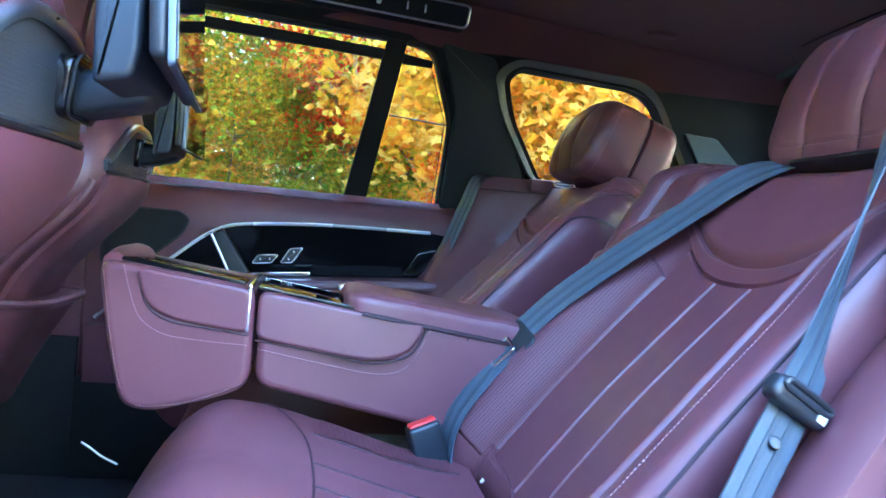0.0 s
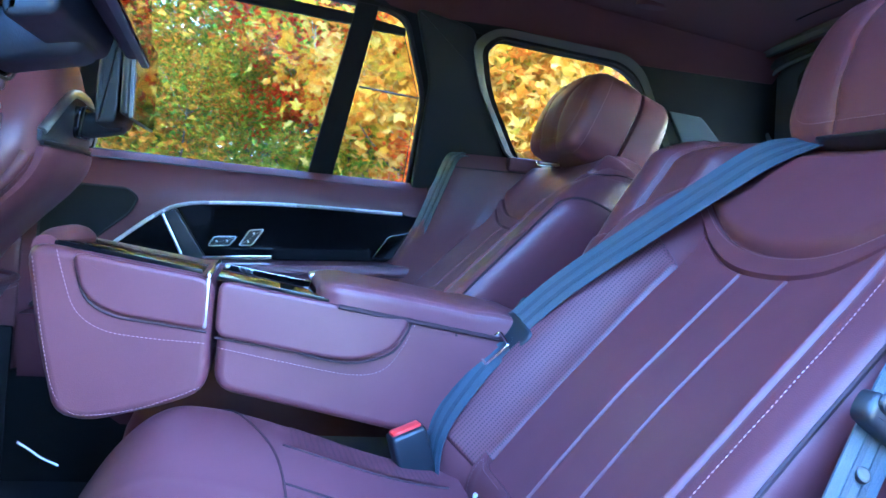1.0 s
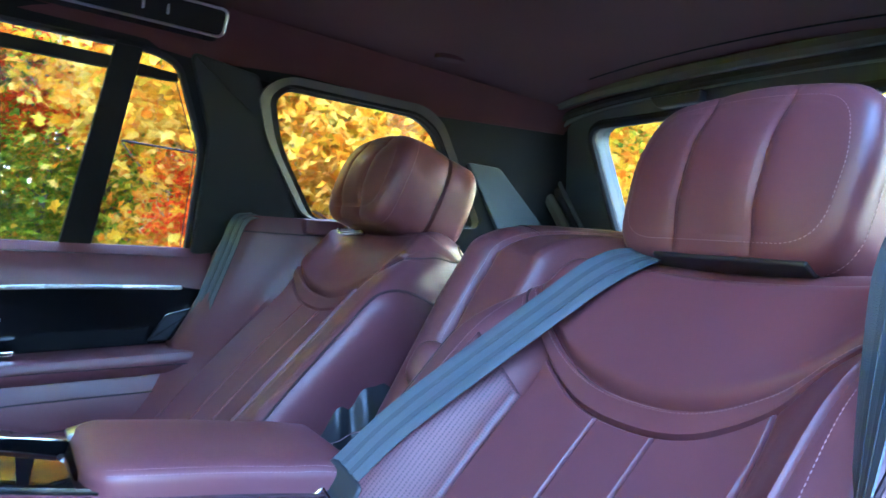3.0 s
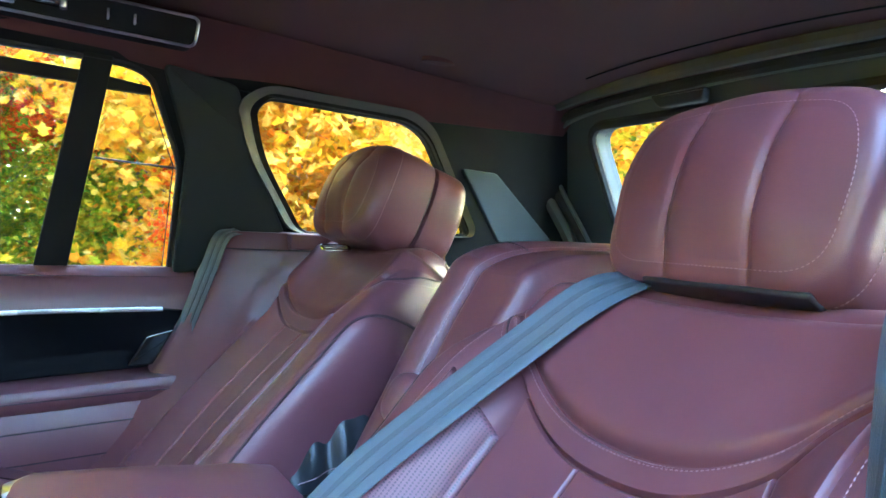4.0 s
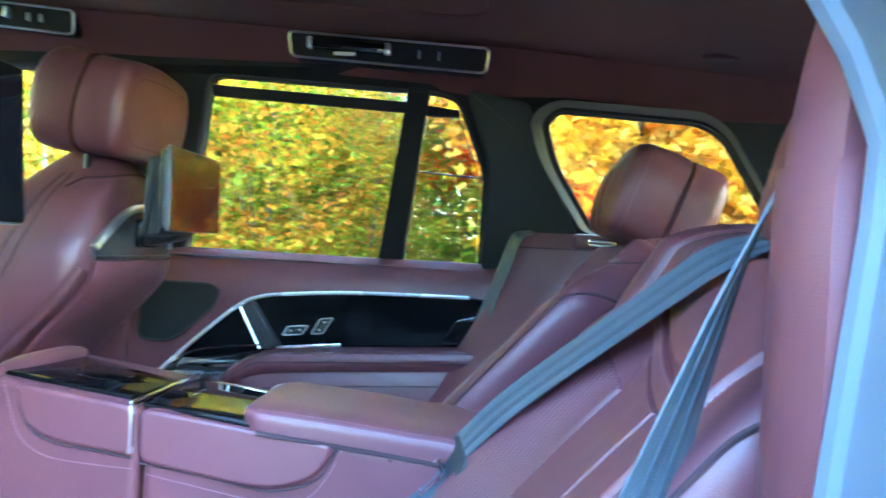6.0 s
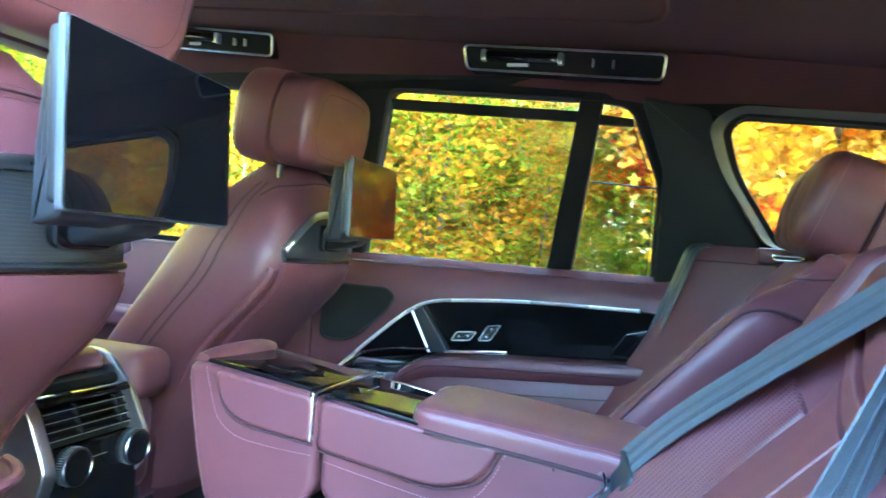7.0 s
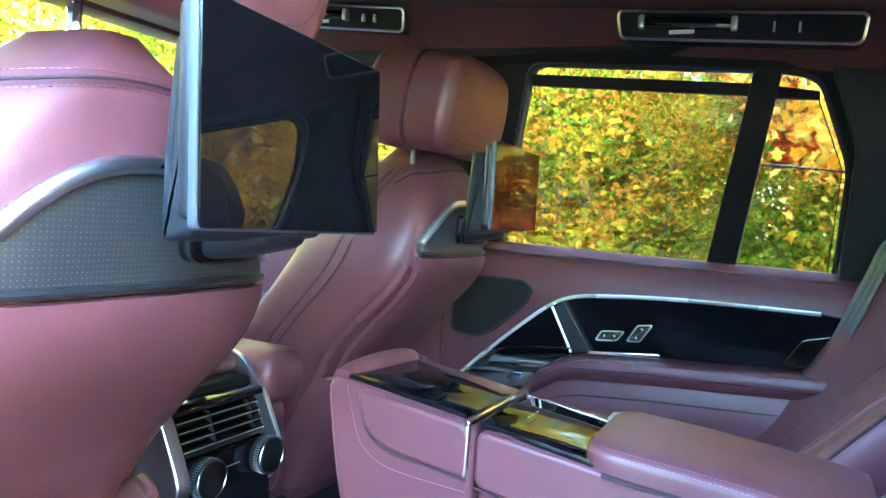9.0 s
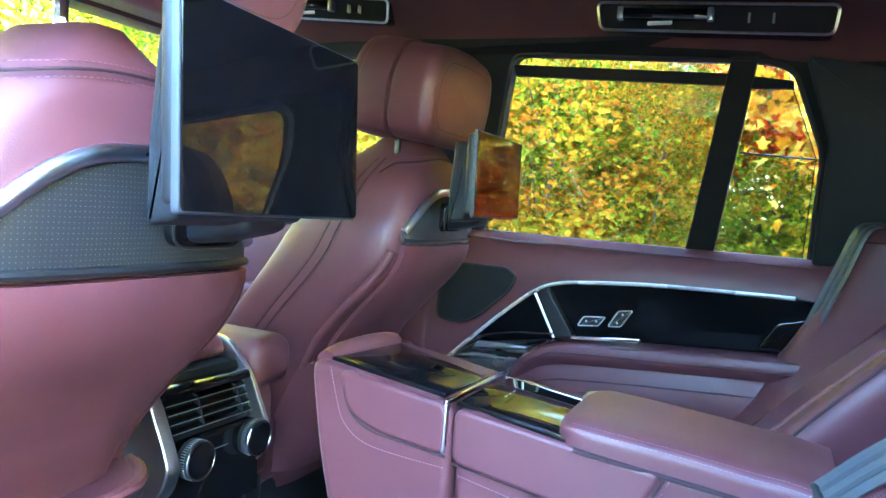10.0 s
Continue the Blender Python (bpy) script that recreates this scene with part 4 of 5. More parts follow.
    def on_cushion(f, u):
        return Vector((0.12 - f, yc + u * (1 - 0.06 * step(0.3, 0.48, f)), top(f, u) + 0.0005))
    front_seam = smooth_path([(0.33, -0.265 * side, 0), (0.285, -0.22 * side, 0), (0.245, -0.14 * side, 0), (0.23, -0.04 * side, 0), (0.23, 0.1 * side, 0), (0.25, 0.2 * side, 0)])
    part("seam", tube([on_cushion(q.x, q.y) for q in front_seam], 0.0016, 6), DARK_THREAD, seat)
    for u0, u1 in ((-0.155, -0.15), (-0.04, -0.04), (0.04, 0.04), (0.155, 0.15)):
        part("seam", tube([on_cushion(0.02 + 0.21 * k / 20, (u0 + (u1 - u0) * k / 20) * side) for k in range(21)], 0.0016, 6), DARK_THREAD, seat)
    part("perforated_strip", grid(12, 20, lambda s, t: on_cushion(0.03 + 0.19 * t, -side * (0.16 + 0.06 * s)) + Vector((0, 0, 0.002))), PERFORATED, seat, "finely perforated leather")
    part("cushion_base", box_at(-0.3, 0.3, yc - 0.26, yc + 0.26, 0.36, 0.56, 0.03), BLACK_PLASTIC, seat)
    if side < 0:
        headrest(seat, fr.at(0.01, 0.612, 0.012), 17, 0.325, 0.212, 0.17, (-0.052, 0.052))
    else:
        headrest(seat, (0.43, 0.398, 1.243), 20, 0.3, 0.185, 0.2, (-0.048, 0.048), 0.58)
    # shoulder seam: the pad's border runs up beside the headrest
    for k in ((1,) if side < 0 else (-1,)):
        arc = smooth_path([(k * 0.21, 0.5, 0), (k * 0.238, 0.54, 0), (k * 0.234, 0.585, 0), (k * 0.21, 0.62, 0), (k * 0.175, 0.65, 0)])
        part("seam", tube([fr.at(q.x, q.y, face(q.x, q.y, fr.flat) - 0.0035) for q in arc], 0.0016, 6), DARK_THREAD, seat)
        part("stitching", stitches([fr.at(q.x + k * 0.006, q.y, face(q.x + k * 0.006, q.y, fr.flat) - 0.0035) for q in arc], fr.n), THREAD, seat)
    b = fr.at(-0.01, 0.626, -0.012)
    part("bracket", rbox(0.04, 0.2 if side < 0 else 0.16, 0.007, pose(b.x, b.y, b.z, 0, 30, 0), 0.005, 3), BLACK_PLASTIC, seat, "dark headrest bracket")
    part("post", tube([fr.at(0.0, 0.635, -0.012), fr.at(0.0, 0.675, 0.0)], 0.006, 8), BLACK_PLASTIC, seat)
    return seat, fr


near_seat, NEAR = rear_seat(-0.447, 40.7, "burgundy leather rear seat beside the open doorway", -1)
far_seat, _ = rear_seat(0.415, 42.5, "burgundy leather rear seat beside the far door", 1)

gx = rounded([(-0.028, -0.007), (0.028, -0.007), (0.028, 0.007), (-0.028, 0.007)], 0.007)
part("belt_guide", tube([Vector((0.461 + a, 0.425 + b, 1.213 + 0.6 * b)) for a, b in gx], 0.0032, 8, True), CHROME, far_seat, "chrome guide ring")
part("guide_slot", rbox(0.05, 0.01, 0.004, pose(0.461, 0.425, 1.21), 0.0018), BLACK_PLASTIC, far_seat)
def flap(s, t):
    u = 0.165 - 0.27 * s
    v = -0.05 + (0.085 - 0.05 * step(0.3, 1.0, s)) * t + 0.012 * step(0.12, 0.0, s) * t
    return NEAR.at(u, v, face(u, v) + 0.008 + 0.004 * math.sin(math.pi * s))
part("base_flap", grid(30, 12, flap, lambda s, t: flap(s, t) - NEAR.n * 0.02), LEATHER, near_seat, "leather flap at the foot of the backrest")
part("stitching", stitches([flap(0.02 + 0.3 * k / 30, 0.93) + NEAR.n * 0.0006 for k in range(31)], NEAR.n), THREAD, near_seat, "pale thread stitching")
part("stitching", stitches([flap(0.02, 0.1 + 0.83 * k / 20) + NEAR.n * 0.0006 for k in range(21)], NEAR.n), THREAD, near_seat, "pale thread stitching")
part("tag", disc(0.0055, 0.0016, Matrix.Translation(flap(0.13, 0.62) + NEAR.n * 0.001) @ Matrix((Vector((0, 1, 0)), NEAR.v, -NEAR.n)).transposed().to_4x4() @ pose(0, 0, 0, 180, 0, 0), 24, 0.0005), WHITE_MARK, near_seat, "small white round tag")

# narrow middle backrest behind the folded armrest
mid = thing("middle_backrest", "narrow burgundy leather middle backrest", "seat")
MID = [(0.22, 0.7), (0.37, 0.987), (0.432, 1.105), (0.472, 1.172), (0.505, 1.212), (0.6, 1.234), (0.82, 1.236)]
def middle(s, t, y0, y1):
    k = 0.12 + t * 0.88
    p = smooth_path([(a, 0, b) for a, b in MID], 6)
    q = p[min(len(p) - 1, int(k * (len(p) - 1)))]
    e = min(s, 1 - s)
    r = 0.02 * (1 - math.sqrt(max(0.0, 1 - max(0.0, 1 - e / 0.16) ** 2)))
    return Vector((q.x + r, y0 + (y1 - y0) * s, q.z - r))
part("backrest", grid(18, 34, lambda s, t: middle(s, t, -0.18, -0.06), lambda s, t: middle(s, t, -0.18, -0.06) + Vector((0.14, 0, -0.07))), LEATHER, mid)
def roll(s, t):
    q = middle(0.5, t, -0.062, 0.008)
    bulge = 0.026 * math.sqrt(max(0.0, 1 - (2 * s - 1) ** 2))
    return Vector((q.x - 0.8 * bulge + 0.008, -0.062 + 0.07 * s, q.z + 0.6 * bulge - 0.004))
part("side_roll", grid(20, 40, roll, lambda s, t: middle(0.5, t, -0.062, 0.008) + Vector((0.12, 0.035 * (2 * s - 1), -0.06))), LEATHER, mid)
part("stitching", stitches([roll(0.03, 0.05 + 0.9 * k / 50) + Vector((-0.003, 0, 0.002)) for k in range(51)], (-0.8, -0.4, 0.4)), THREAD, mid)
part("seam", tube([roll(0.5 + (k / 10 - 0.5) * 0.94, 0.8) for k in range(11)], 0.0014, 6), DARK_THREAD, mid)
part("hump", rbox(0.07, 0.06, 0.075, pose(0.375, -0.095, 1.03, 0, 28, 0), 0.028, 5), LEATHER, mid, "small padded hump at the foot of the backrest")
part("belt_cover", rbox(0.06, 0.05, 0.16, pose(0.56, 0.06, 1.13, 0, 30, 0), 0.012, 3), BEIGE, mid, "beige plastic cover")
# padded side bolster and ledge behind the far seat
bol = thing("side_bolster", "burgundy leather side bolster beside the far seat", "bolster", kind="structure")
def bolster(s, t):
    z = 0.5 + 0.735 * t
    plane = 0.52 - 0.917 * (1.235 - z)
    edge = lerp([(0.5, -0.15), (0.79, 0.05), (0.95, 0.165), (1.05, 0.22), (1.235, 0.293)], z)
    return Vector((plane + (edge - plane) * step(-0.1, 0.5, s) + 0.02 * step(0.96, 1, t), 0.585 + 0.15 * s, z))
part("front_face", grid(10, 30, bolster, lambda s, t: Vector((0.8, 0.585 + 0.15 * s, 0.5 + 0.735 * t))), LEATHER, bol)
part("ledge", box_at(0.42, 0.74, 0.585, 0.735, 1.2, 1.236, 0.008), LEATHER, bol)
part("seam", tube([bolster(k / 12, 0.95) + Vector((-0.001, 0, 0)) for k in range(13)], 0.0015, 6), DARK_THREAD, bol)
# ---- centre console (folded armrest) ----
con = thing("rear_console", "burgundy leather folding console with a gloss black top", "console")
CY0, CY1 = -0.2, 0.02
def slab(outline, y0, y1, mat, name, bevel, label="", parent=None):
    n = len(outline)
    bm = bmesh.new()
    inset = offset_ring(outline)
    arc = [(bevel * (1 - math.cos(w)), bevel * (1 - math.sin(w))) for w in [math.pi / 8 * k for k in range(5)]]
    levels = [(y0, bevel * 1.08)] + [(y0 + c, i) for c, i in arc] + [(y1 - c, i) for c, i in reversed(arc)] + [(y1, bevel * 1.08)]
    rings = [[bm.verts.new((p[0] + q.x * i, y, p[1] + q.y * i)) for p, q in zip(outline, inset)] for y, i in levels]
    bm.faces.new(rings[0])
    for a, b in zip(rings, rings[1:]):
        for j in range(n):
            bm.faces.new((a[j], a[(j + 1) % n], b[(j + 1) % n], b[j]))
    bm.faces.new(rings[-1][::-1])
    bmesh.ops.recalc_face_normals(bm, faces=bm.faces)
    return part(name, bm, mat, parent or con, label)
def top_z(x):
    return 0.966 - 0.135 * (x + 0.217)
FRONT = rounded([(-0.43, 0.993), (-0.207, top_z(-0.207)), (-0.207, 0.818), (-0.255, 0.797), (-0.345, 0.773), (-0.385, 0.782), (-0.41, 0.876)], [0.03, 0.026, 0.026, 0.03, 0.036, 0.036, 0.04])
slab(FRONT, CY0, CY1, LEATHER, "front_box", 0.012)
REARB = rounded([(-0.2, top_z(-0.2)), (0.1, top_z(0.1)), (0.26, 0.905), (0.26, 0.73), (0.095, 0.762), (-0.2, 0.821)], [0.026, 0.03, 0.03, 0.03, 0.03, 0.026])
slab(REARB, CY0, CY1, LEATHER, "rear_box", 0.012)
slab(rounded([(-0.376, 0.984), (-0.213, 0.963), (-0.213, 0.897), (-0.325, 0.911), (-0.36, 0.93)], [0.016, 0.016, 0.016, 0.03, 0.03]), CY0 - 0.007, CY0 + 0.02, LEATHER, "side_pad", 0.006)
slab(rounded([(-0.203, 0.962), (0.05, 0.928), (0.028, 0.885), (-0.02, 0.868), (-0.06, 0.87), (-0.203, 0.891)], [0.016, 0.016, 0.02, 0.03, 0.02, 0.016]), CY0 - 0.007, CY0 + 0.02, LEATHER, "side_pad", 0.006)
def on_side(pts, y=CY0):
    return [Vector((a, y, b)) for a, b in pts]
part("stitching", stitches(smooth_path(on_side([(-0.393, 0.985), (-0.383, 0.951), (-0.367, 0.912), (-0.335, 0.89), (-0.284, 0.883), (-0.211, 0.88)])), (0, -1, 0)), THREAD, con)
part("stitching", stitches(smooth_path(on_side([(-0.42, 0.975), (-0.41, 0.92), (-0.402, 0.876), (-0.387, 0.815), (-0.368, 0.788), (-0.345, 0.783), (-0.299, 0.79), (-0.253, 0.806), (-0.212, 0.825)])), (0, -1, 0), lift=-0.001), THREAD, con)
part("stitching", stitches(smooth_path(on_side([(-0.2, 0.876), (-0.112, 0.861), (-0.026, 0.849), (0.016, 0.857), (0.039, 0.885), (0.056, 0.922)])), (0, -1, 0)), THREAD, con)
part("seam", tube(on_side([(0.114, 0.912), (0.122, 0.87), (0.126, 0.842), (0.122, 0.775)], CY0 + 0.0005), 0.0018, 6), DARK_THREAD, con)
part("seam", tube(smooth_path(on_side([(-0.372, 0.975), (-0.358, 0.93), (-0.325, 0.9085), (-0.27, 0.9015), (-0.213, 0.8945)], CY0 - 0.001)), 0.0017, 6), DARK_THREAD, con)
part("seam", tube(smooth_path(on_side([(-0.203, 0.8885), (-0.11, 0.877), (-0.06, 0.8675), (-0.02, 0.8655), (0.028, 0.8825), (0.052, 0.925)], CY0 - 0.001)), 0.0017, 6), DARK_THREAD, con)
part("chrome_strip", box_at(-0.2185, -0.2135, CY0 - 0.006, CY0 + 0.01, 0.9, 0.966, 0.002), SATIN, con, "satin metal strip")
part("chrome_hoop", box_at(-0.219, -0.213, CY0 - 0.006, CY1, 0.962, 0.9695, 0.002), CHROME, con, "chrome strip")
def lid(x0, x1, y0, y1, lift, mat, name, label, th=0.006, roll=0.0):
    bm = rbox(x1 - x0, y1 - y0, th, Matrix.Translation(((x0 + x1) / 2, (y0 + y1) / 2, top_z((x0 + x1) / 2) + lift)) @ Matrix.Rotation(math.atan(0.135), 4, "Y") @ Matrix.Rotation(radians(roll), 4, "X"), 0.0006)
    return part(name, bm, mat, con, label)
lid(-0.4, -0.225, CY0 + 0.012, CY1 - 0.008, -0.0015, PIANO, "front_lid", "gloss black lid", roll=-2.0)
lid(-0.207, -0.06, CY0 + 0.012, CY1 - 0.03, -0.0021, BLACK_GLOSS, "touch_panel", "gloss black control panel")
lid(-0.2, -0.067, CY0 + 0.015, CY1 - 0.033, -0.0002, SCREEN_GLASS, "screen", "dark glossy screen", 0.004)
lid(-0.207, -0.06, CY1 - 0.027, CY1 - 0.024, -0.001, CHROME, "side_rail", "chrome rail", 0.005)
lid(-0.207, -0.06, CY0 + 0.008, CY0 + 0.011, -0.001, PIANO, "side_rail", "gloss black rail", 0.004)
part("front_roll", tube(smooth_path([(-0.408, CY0 + 0.014, 0.984), (-0.408, -0.15, 0.99), (-0.408, -0.09, 0.992), (-0.408, -0.03, 0.99), (-0.408, CY1 - 0.014, 0.984)]), 0.017, 12), LEATHER, con)
for k, w in enumerate((0.012, 0.008, 0.012)):
    part("mark", rbox(0.002, w, 0.0006, Matrix.Translation((-0.165, -0.12 + 0.016 * k, top_z(-0.165) + 0.0066)) @ Matrix.Rotation(math.atan(0.135), 4, "Y"), 0.0002), GREY_PLASTIC, con)
# armrest pad: a padded lid with rolled sides and a rounded nose
def pad(s, t):
    k = s - 0.05 * math.sin(2 * math.pi * s)
    x = -0.078 + 0.3 * k
    w = math.pi * t
    c, d = math.cos(w), math.sin(w)
    nose = math.sqrt(max(0.0, 1 - max(0.0, (0.14 - k) / 0.14) ** 2.5))
    half = (CY1 - CY0) / 2 - 0.001
    y = (CY0 + CY1) / 2 - math.copysign(abs(c) ** 0.34, c) * half * (0.62 + 0.38 * nose)
    base = top_z(x) - 0.004 if x < 0.1 else top_z(0.1) - 0.004 - 0.12 * (x - 0.1)
    z = base + 0.004 + (0.027 + 0.005 * math.sin(math.pi * k) + 0.004 * step(0.7, 0.85, k)) * (d ** 0.45 if d > 0 else 0) * (0.45 + 0.55 * nose)
    return Vector((x, y, z))
part("armrest_pad", grid(48, 48, pad, lambda s, t: pad(s, t) + Vector((0, 0, -0.003))), LEATHER, con, "padded leather armrest lid")
# dark tube drawn for the shadow line below the armrest pad
part("gap", tube([Vector((-0.05 + 0.25 * k / 30, CY0 - 0.0025, top_z(-0.05 + 0.25 * k / 30) - 0.0045)) for k in range(31)], 0.0032, 6), DARK_THREAD, con)
for t0 in (0.12, 0.21):
    part("stitching", stitches([pad(0.1 + 0.88 * k / 60, t0) for k in range(61)], (0, -0.6, 0.8), r=0.0004), THREAD, con)
part("latch", rbox(0.024, 0.034, 0.009, pose(-0.07, -0.022, 0.962, 0, -14, 0), 0.003), SATIN, con, "metal latch")

def fold(s, t):
    x = 0.262 + 0.125 * s
    z = 0.872 + (0.075 + 0.045 * math.sin(math.pi * min(1.0, 0.25 + s * 0.75))) * t
    pleat = 0.007 * math.sin(16 * s + 4 * t) * (1 - step(0.35, 0.8, s)) * math.sin(math.pi * t)
    return Vector((x + 0.03 * t, 0.055 + 0.03 * t * t - 0.03 * s + pleat, z))
part("cover_seam", tube([fold(0.1 + 0.9 * k / 20, 0.12 + 0.4 * k / 20) + Vector((-0.001, -0.0015, 0)) for k in range(21)], 0.0008, 6), THREAD, con)
part("hinge_cover", grid(40, 16, fold, lambda s, t: fold(s, t) + Vector((0.03, 0.03, -0.03))), BLACK_PLASTIC, con, "black pleated hinge cover")
# dark block fills the space under the console to stand in for deep shade
part("base", box_at(-0.22, 0.22, -0.11, 0.06, 0.36, 0.69, 0.02, 3), CARPET, con)
# the body swells towards the near seat, less so at its root
root = Vector((-0.133, -1.308, 1.07))
for q in con.children:
    for v in q.data.vertices:
        v.co = root + (v.co - root) * (1 - 0.032 * (1 - step(-0.08, 0.16, v.co.x)))

# ---- overhead grab handles with lamps ----
def overhead(x0, x1, z0, z1):
    o = thing("grab_handle", "dark overhead grab handle with a lamp, in a satin frame", "grab handle", "overhead handles")
    sl = (z1 - z0) / (x1 - x0)
    h = 0.026
    def place(a, b, c):
        return Vector((a, 0.505 + c - 0.3 * b, z0 + sl * (a - x0) + b))
    out = rounded([(x0, -h), (x1, -h), (x1 + 0.006, h), (x0 - 0.006, h)], 0.014)
    part("backing", plate(out, 0.05, place, 0.004), DARK_TRIM, o)
    part("frame", tube([place(q[0], q[1], -0.001) for q in out], 0.0032, 6, True), SATIN, o)
    w = x1 - x0
    part("handle", rbox(w * 0.42, 0.02, 0.022, pose(x0 + w * 0.3, 0.498, z0 + sl * w * 0.3 + 0.004, 0, -math.degrees(math.atan(sl)), 0), 0.006), BLACK_GLOSS, o)
    for k in (0.1, 0.5):
        part("handle_end", rbox(0.012, 0.02, 0.026, pose(x0 + w * k, 0.496, z0 + sl * w * k + 0.004), 0.003), SATIN, o)
    part("lamp_lens", rbox(w * 0.11, 0.006, 0.008, pose(x0 + w * 0.28, 0.497, z0 + sl * w * 0.28 - 0.014), 0.002), WHITE_MARK, o, "clear lamp lens")
    for k in (0.66, 0.76):
        part("hook", rbox(0.004, 0.012, 0.018, pose(x0 + w * k, 0.5, z0 + sl * w * k), 0.001), SATIN, o)
    return o
overhead(-0.248, 0.195, 1.63, 1.607)
overhead(-1.07, -0.765, 1.685, 1.66)

# ---- front seats ----
REAR_X = [(0.55, -0.29), (0.7, -0.25), (0.8, -0.215), (0.91, -0.165), (0.98, -0.105), (1.05, -0.035), (1.1, -0.002), (1.2, 0.005), (1.3, -0.008), (1.37, -0.06)]
FRONT_X = [(0.55, -0.62), (0.75, -0.56), (0.91, -0.47), (1.05, -0.37), (1.2, -0.28), (1.3, -0.215), (1.37, -0.15)]
HALF_Y = [(0.55, 0.19), (0.8, 0.2), (0.95, 0.215), (1.05, 0.215), (1.15, 0.2), (1.25, 0.152), (1.3, 0.092), (1.335, 0.045), (1.352, 0.015)]


def smooth_table(table, x):
    return (lerp(table, x - 0.02) + lerp(table, x - 0.01) + lerp(table, x) + lerp(table, x + 0.01) + lerp(table, x + 0.02)) / 5


def front_seat(x0, yc, label, rest, shift, width):
    s = thing("front_seat", label, "seat", "front seats")
    def rear_at(u, z, out=0.0):
        w = smooth_table(HALF_Y, z)
        e = min(1.0, abs(u) / w)
        r, f = smooth_table(REAR_X, z), smooth_table(FRONT_X, z)
        return Vector((x0 + r - (r - f) / 2 * (1 - (1 - min(0.995, e) ** 4) ** 0.21) + out, yc + u, z))
    bm = bmesh.new()
    nz, na = 56, 56
    rings = []
    for j in range(nz + 1):
        z = 0.55 + 0.802 * (1 - (1 - j / nz) ** 1.25)
        r, f, w = smooth_table(REAR_X, z), smooth_table(FRONT_X, z), smooth_table(HALF_Y, z)
        cx, hx = (r + f) / 2, (r - f) / 2
        ring = []
        for i in range(na):
            a = 2 * math.pi * i / na
            c, d = math.cos(a), math.sin(a)
            px, py = math.copysign(abs(c) ** 0.42, c), math.copysign(abs(d) ** 0.5, d)
            x = cx + hx * px
            if px < 0:
                x += 0.035 * hx / 0.1 * (1 - abs(py)) ** 0.7 * abs(px)
            ring.append(bm.verts.new((x0 + x, yc + w * py, z)))
        rings.append(ring)
    for p, q in zip(rings, rings[1:]):
        for i in range(na):
            bm.faces.new((p[i], p[(i + 1) % na], q[(i + 1) % na], q[i]))
    bm.faces.new(rings[0][::-1])
    bm.faces.new(rings[-1])
    bmesh.ops.recalc_face_normals(bm, faces=bm.faces)
    part("backrest", bm, LEATHER, s)
    # speaker panel with a metal arch
    def arch_z(u):
        return 1.236 - 0.085 * (abs(u) / 0.164) ** 2.6
    g = part("speaker_panel", grid(40, 14, lambda a, t: rear_at(0.164 * (2 * a - 1), 1.132 + (arch_z(0.164 * (2 * a - 1)) - 1.132) * t, 0.007), lambda a, t: rear_at(0.164 * (2 * a - 1), 1.132 + (arch_z(0.164 * (2 * a - 1)) - 1.132) * t, -0.02)), GRILLE, s, "dark perforated speaker panel")
    part("trim_arch", tube([rear_at(0.164 * (2 * k / 40 - 1), arch_z(0.164 * (2 * k / 40 - 1)), 0.008) for k in range(41)], 0.0085, 10), SATIN, g, "bright metal arch")
    part("trim_sill", tube([rear_at(-0.164 + 0.328 * k / 20, 1.13, 0.008) for k in range(21)], 0.005, 8), BLACK_PLASTIC, g)
    # slung lower pad, wider at the top
    part("back_pad", grid(40, 40, lambda a, t: rear_at((2 * a - 1) * (0.14 + 0.024 * t), 0.74 + 0.382 * t, 0.012 + 0.02 * (1 - (2 * a - 1) ** 6) * math.sin(math.pi * (0.1 + 0.82 * t))), lambda a, t: rear_at((2 * a - 1) * (0.14 + 0.024 * t), 0.74 + 0.382 * t, -0.02)), LEATHER, s)
    part("map_pocket", grid(40, 14, lambda a, t: rear_at(0.185 * (2 * a - 1), 0.6 + 0.255 * t, 0.03 + 0.05 * (1 - (2 * a - 1) ** 6) * t), lambda a, t: rear_at(0.185 * (2 * a - 1), 0.6 + 0.255 * t, -0.01)), LEATHER, s)
    lip = [rear_at(0.185 * (2 * k / 30 - 1), 0.855, 0.03 + 0.05 * (1 - (2 * k / 30 - 1) ** 6)) for k in range(31)]
    part("pocket_lip", tube(lip, 0.008, 8), LEATHER, s)
    part("stitching", stitches([p + Vector((0.006, 0, -0.014)) for p in lip], (1, 0, 0.3)), THREAD, s)
    for k in (-1, 1):
        edge = [rear_at(k * 0.86 * smooth_table(HALF_Y, 0.7 + 0.41 * i / 30), 0.7 + 0.41 * i / 30, -0.002) for i in range(31)]
        part("edge_roll", tube(edge, 0.011, 10), LEATHER, s)
    # shoulder seams
    for dz in (0.0, 0.014):
        path = [rear_at(0.18 * (2 * k / 40 - 1), 1.3 + dz - 1.3 * (0.18 * (2 * k / 40 - 1)) ** 2, 0.001) for k in range(41)]
        part("stitching", stitches(path, (1, 0, 0.3), 0.0062, 0.0042, 0.0007), SEAT_THREAD, s)
        if dz == 0:
            part("seam", tube([q + Vector((0.001, 0, 0.007)) for q in path], 0.0016, 6), DARK_THREAD, s)
    for k in (-1, 1):
        for d in (0.25, 0.33):
            path = []
            for i in range(40):
                z = 0.8 + 0.5 * i / 39
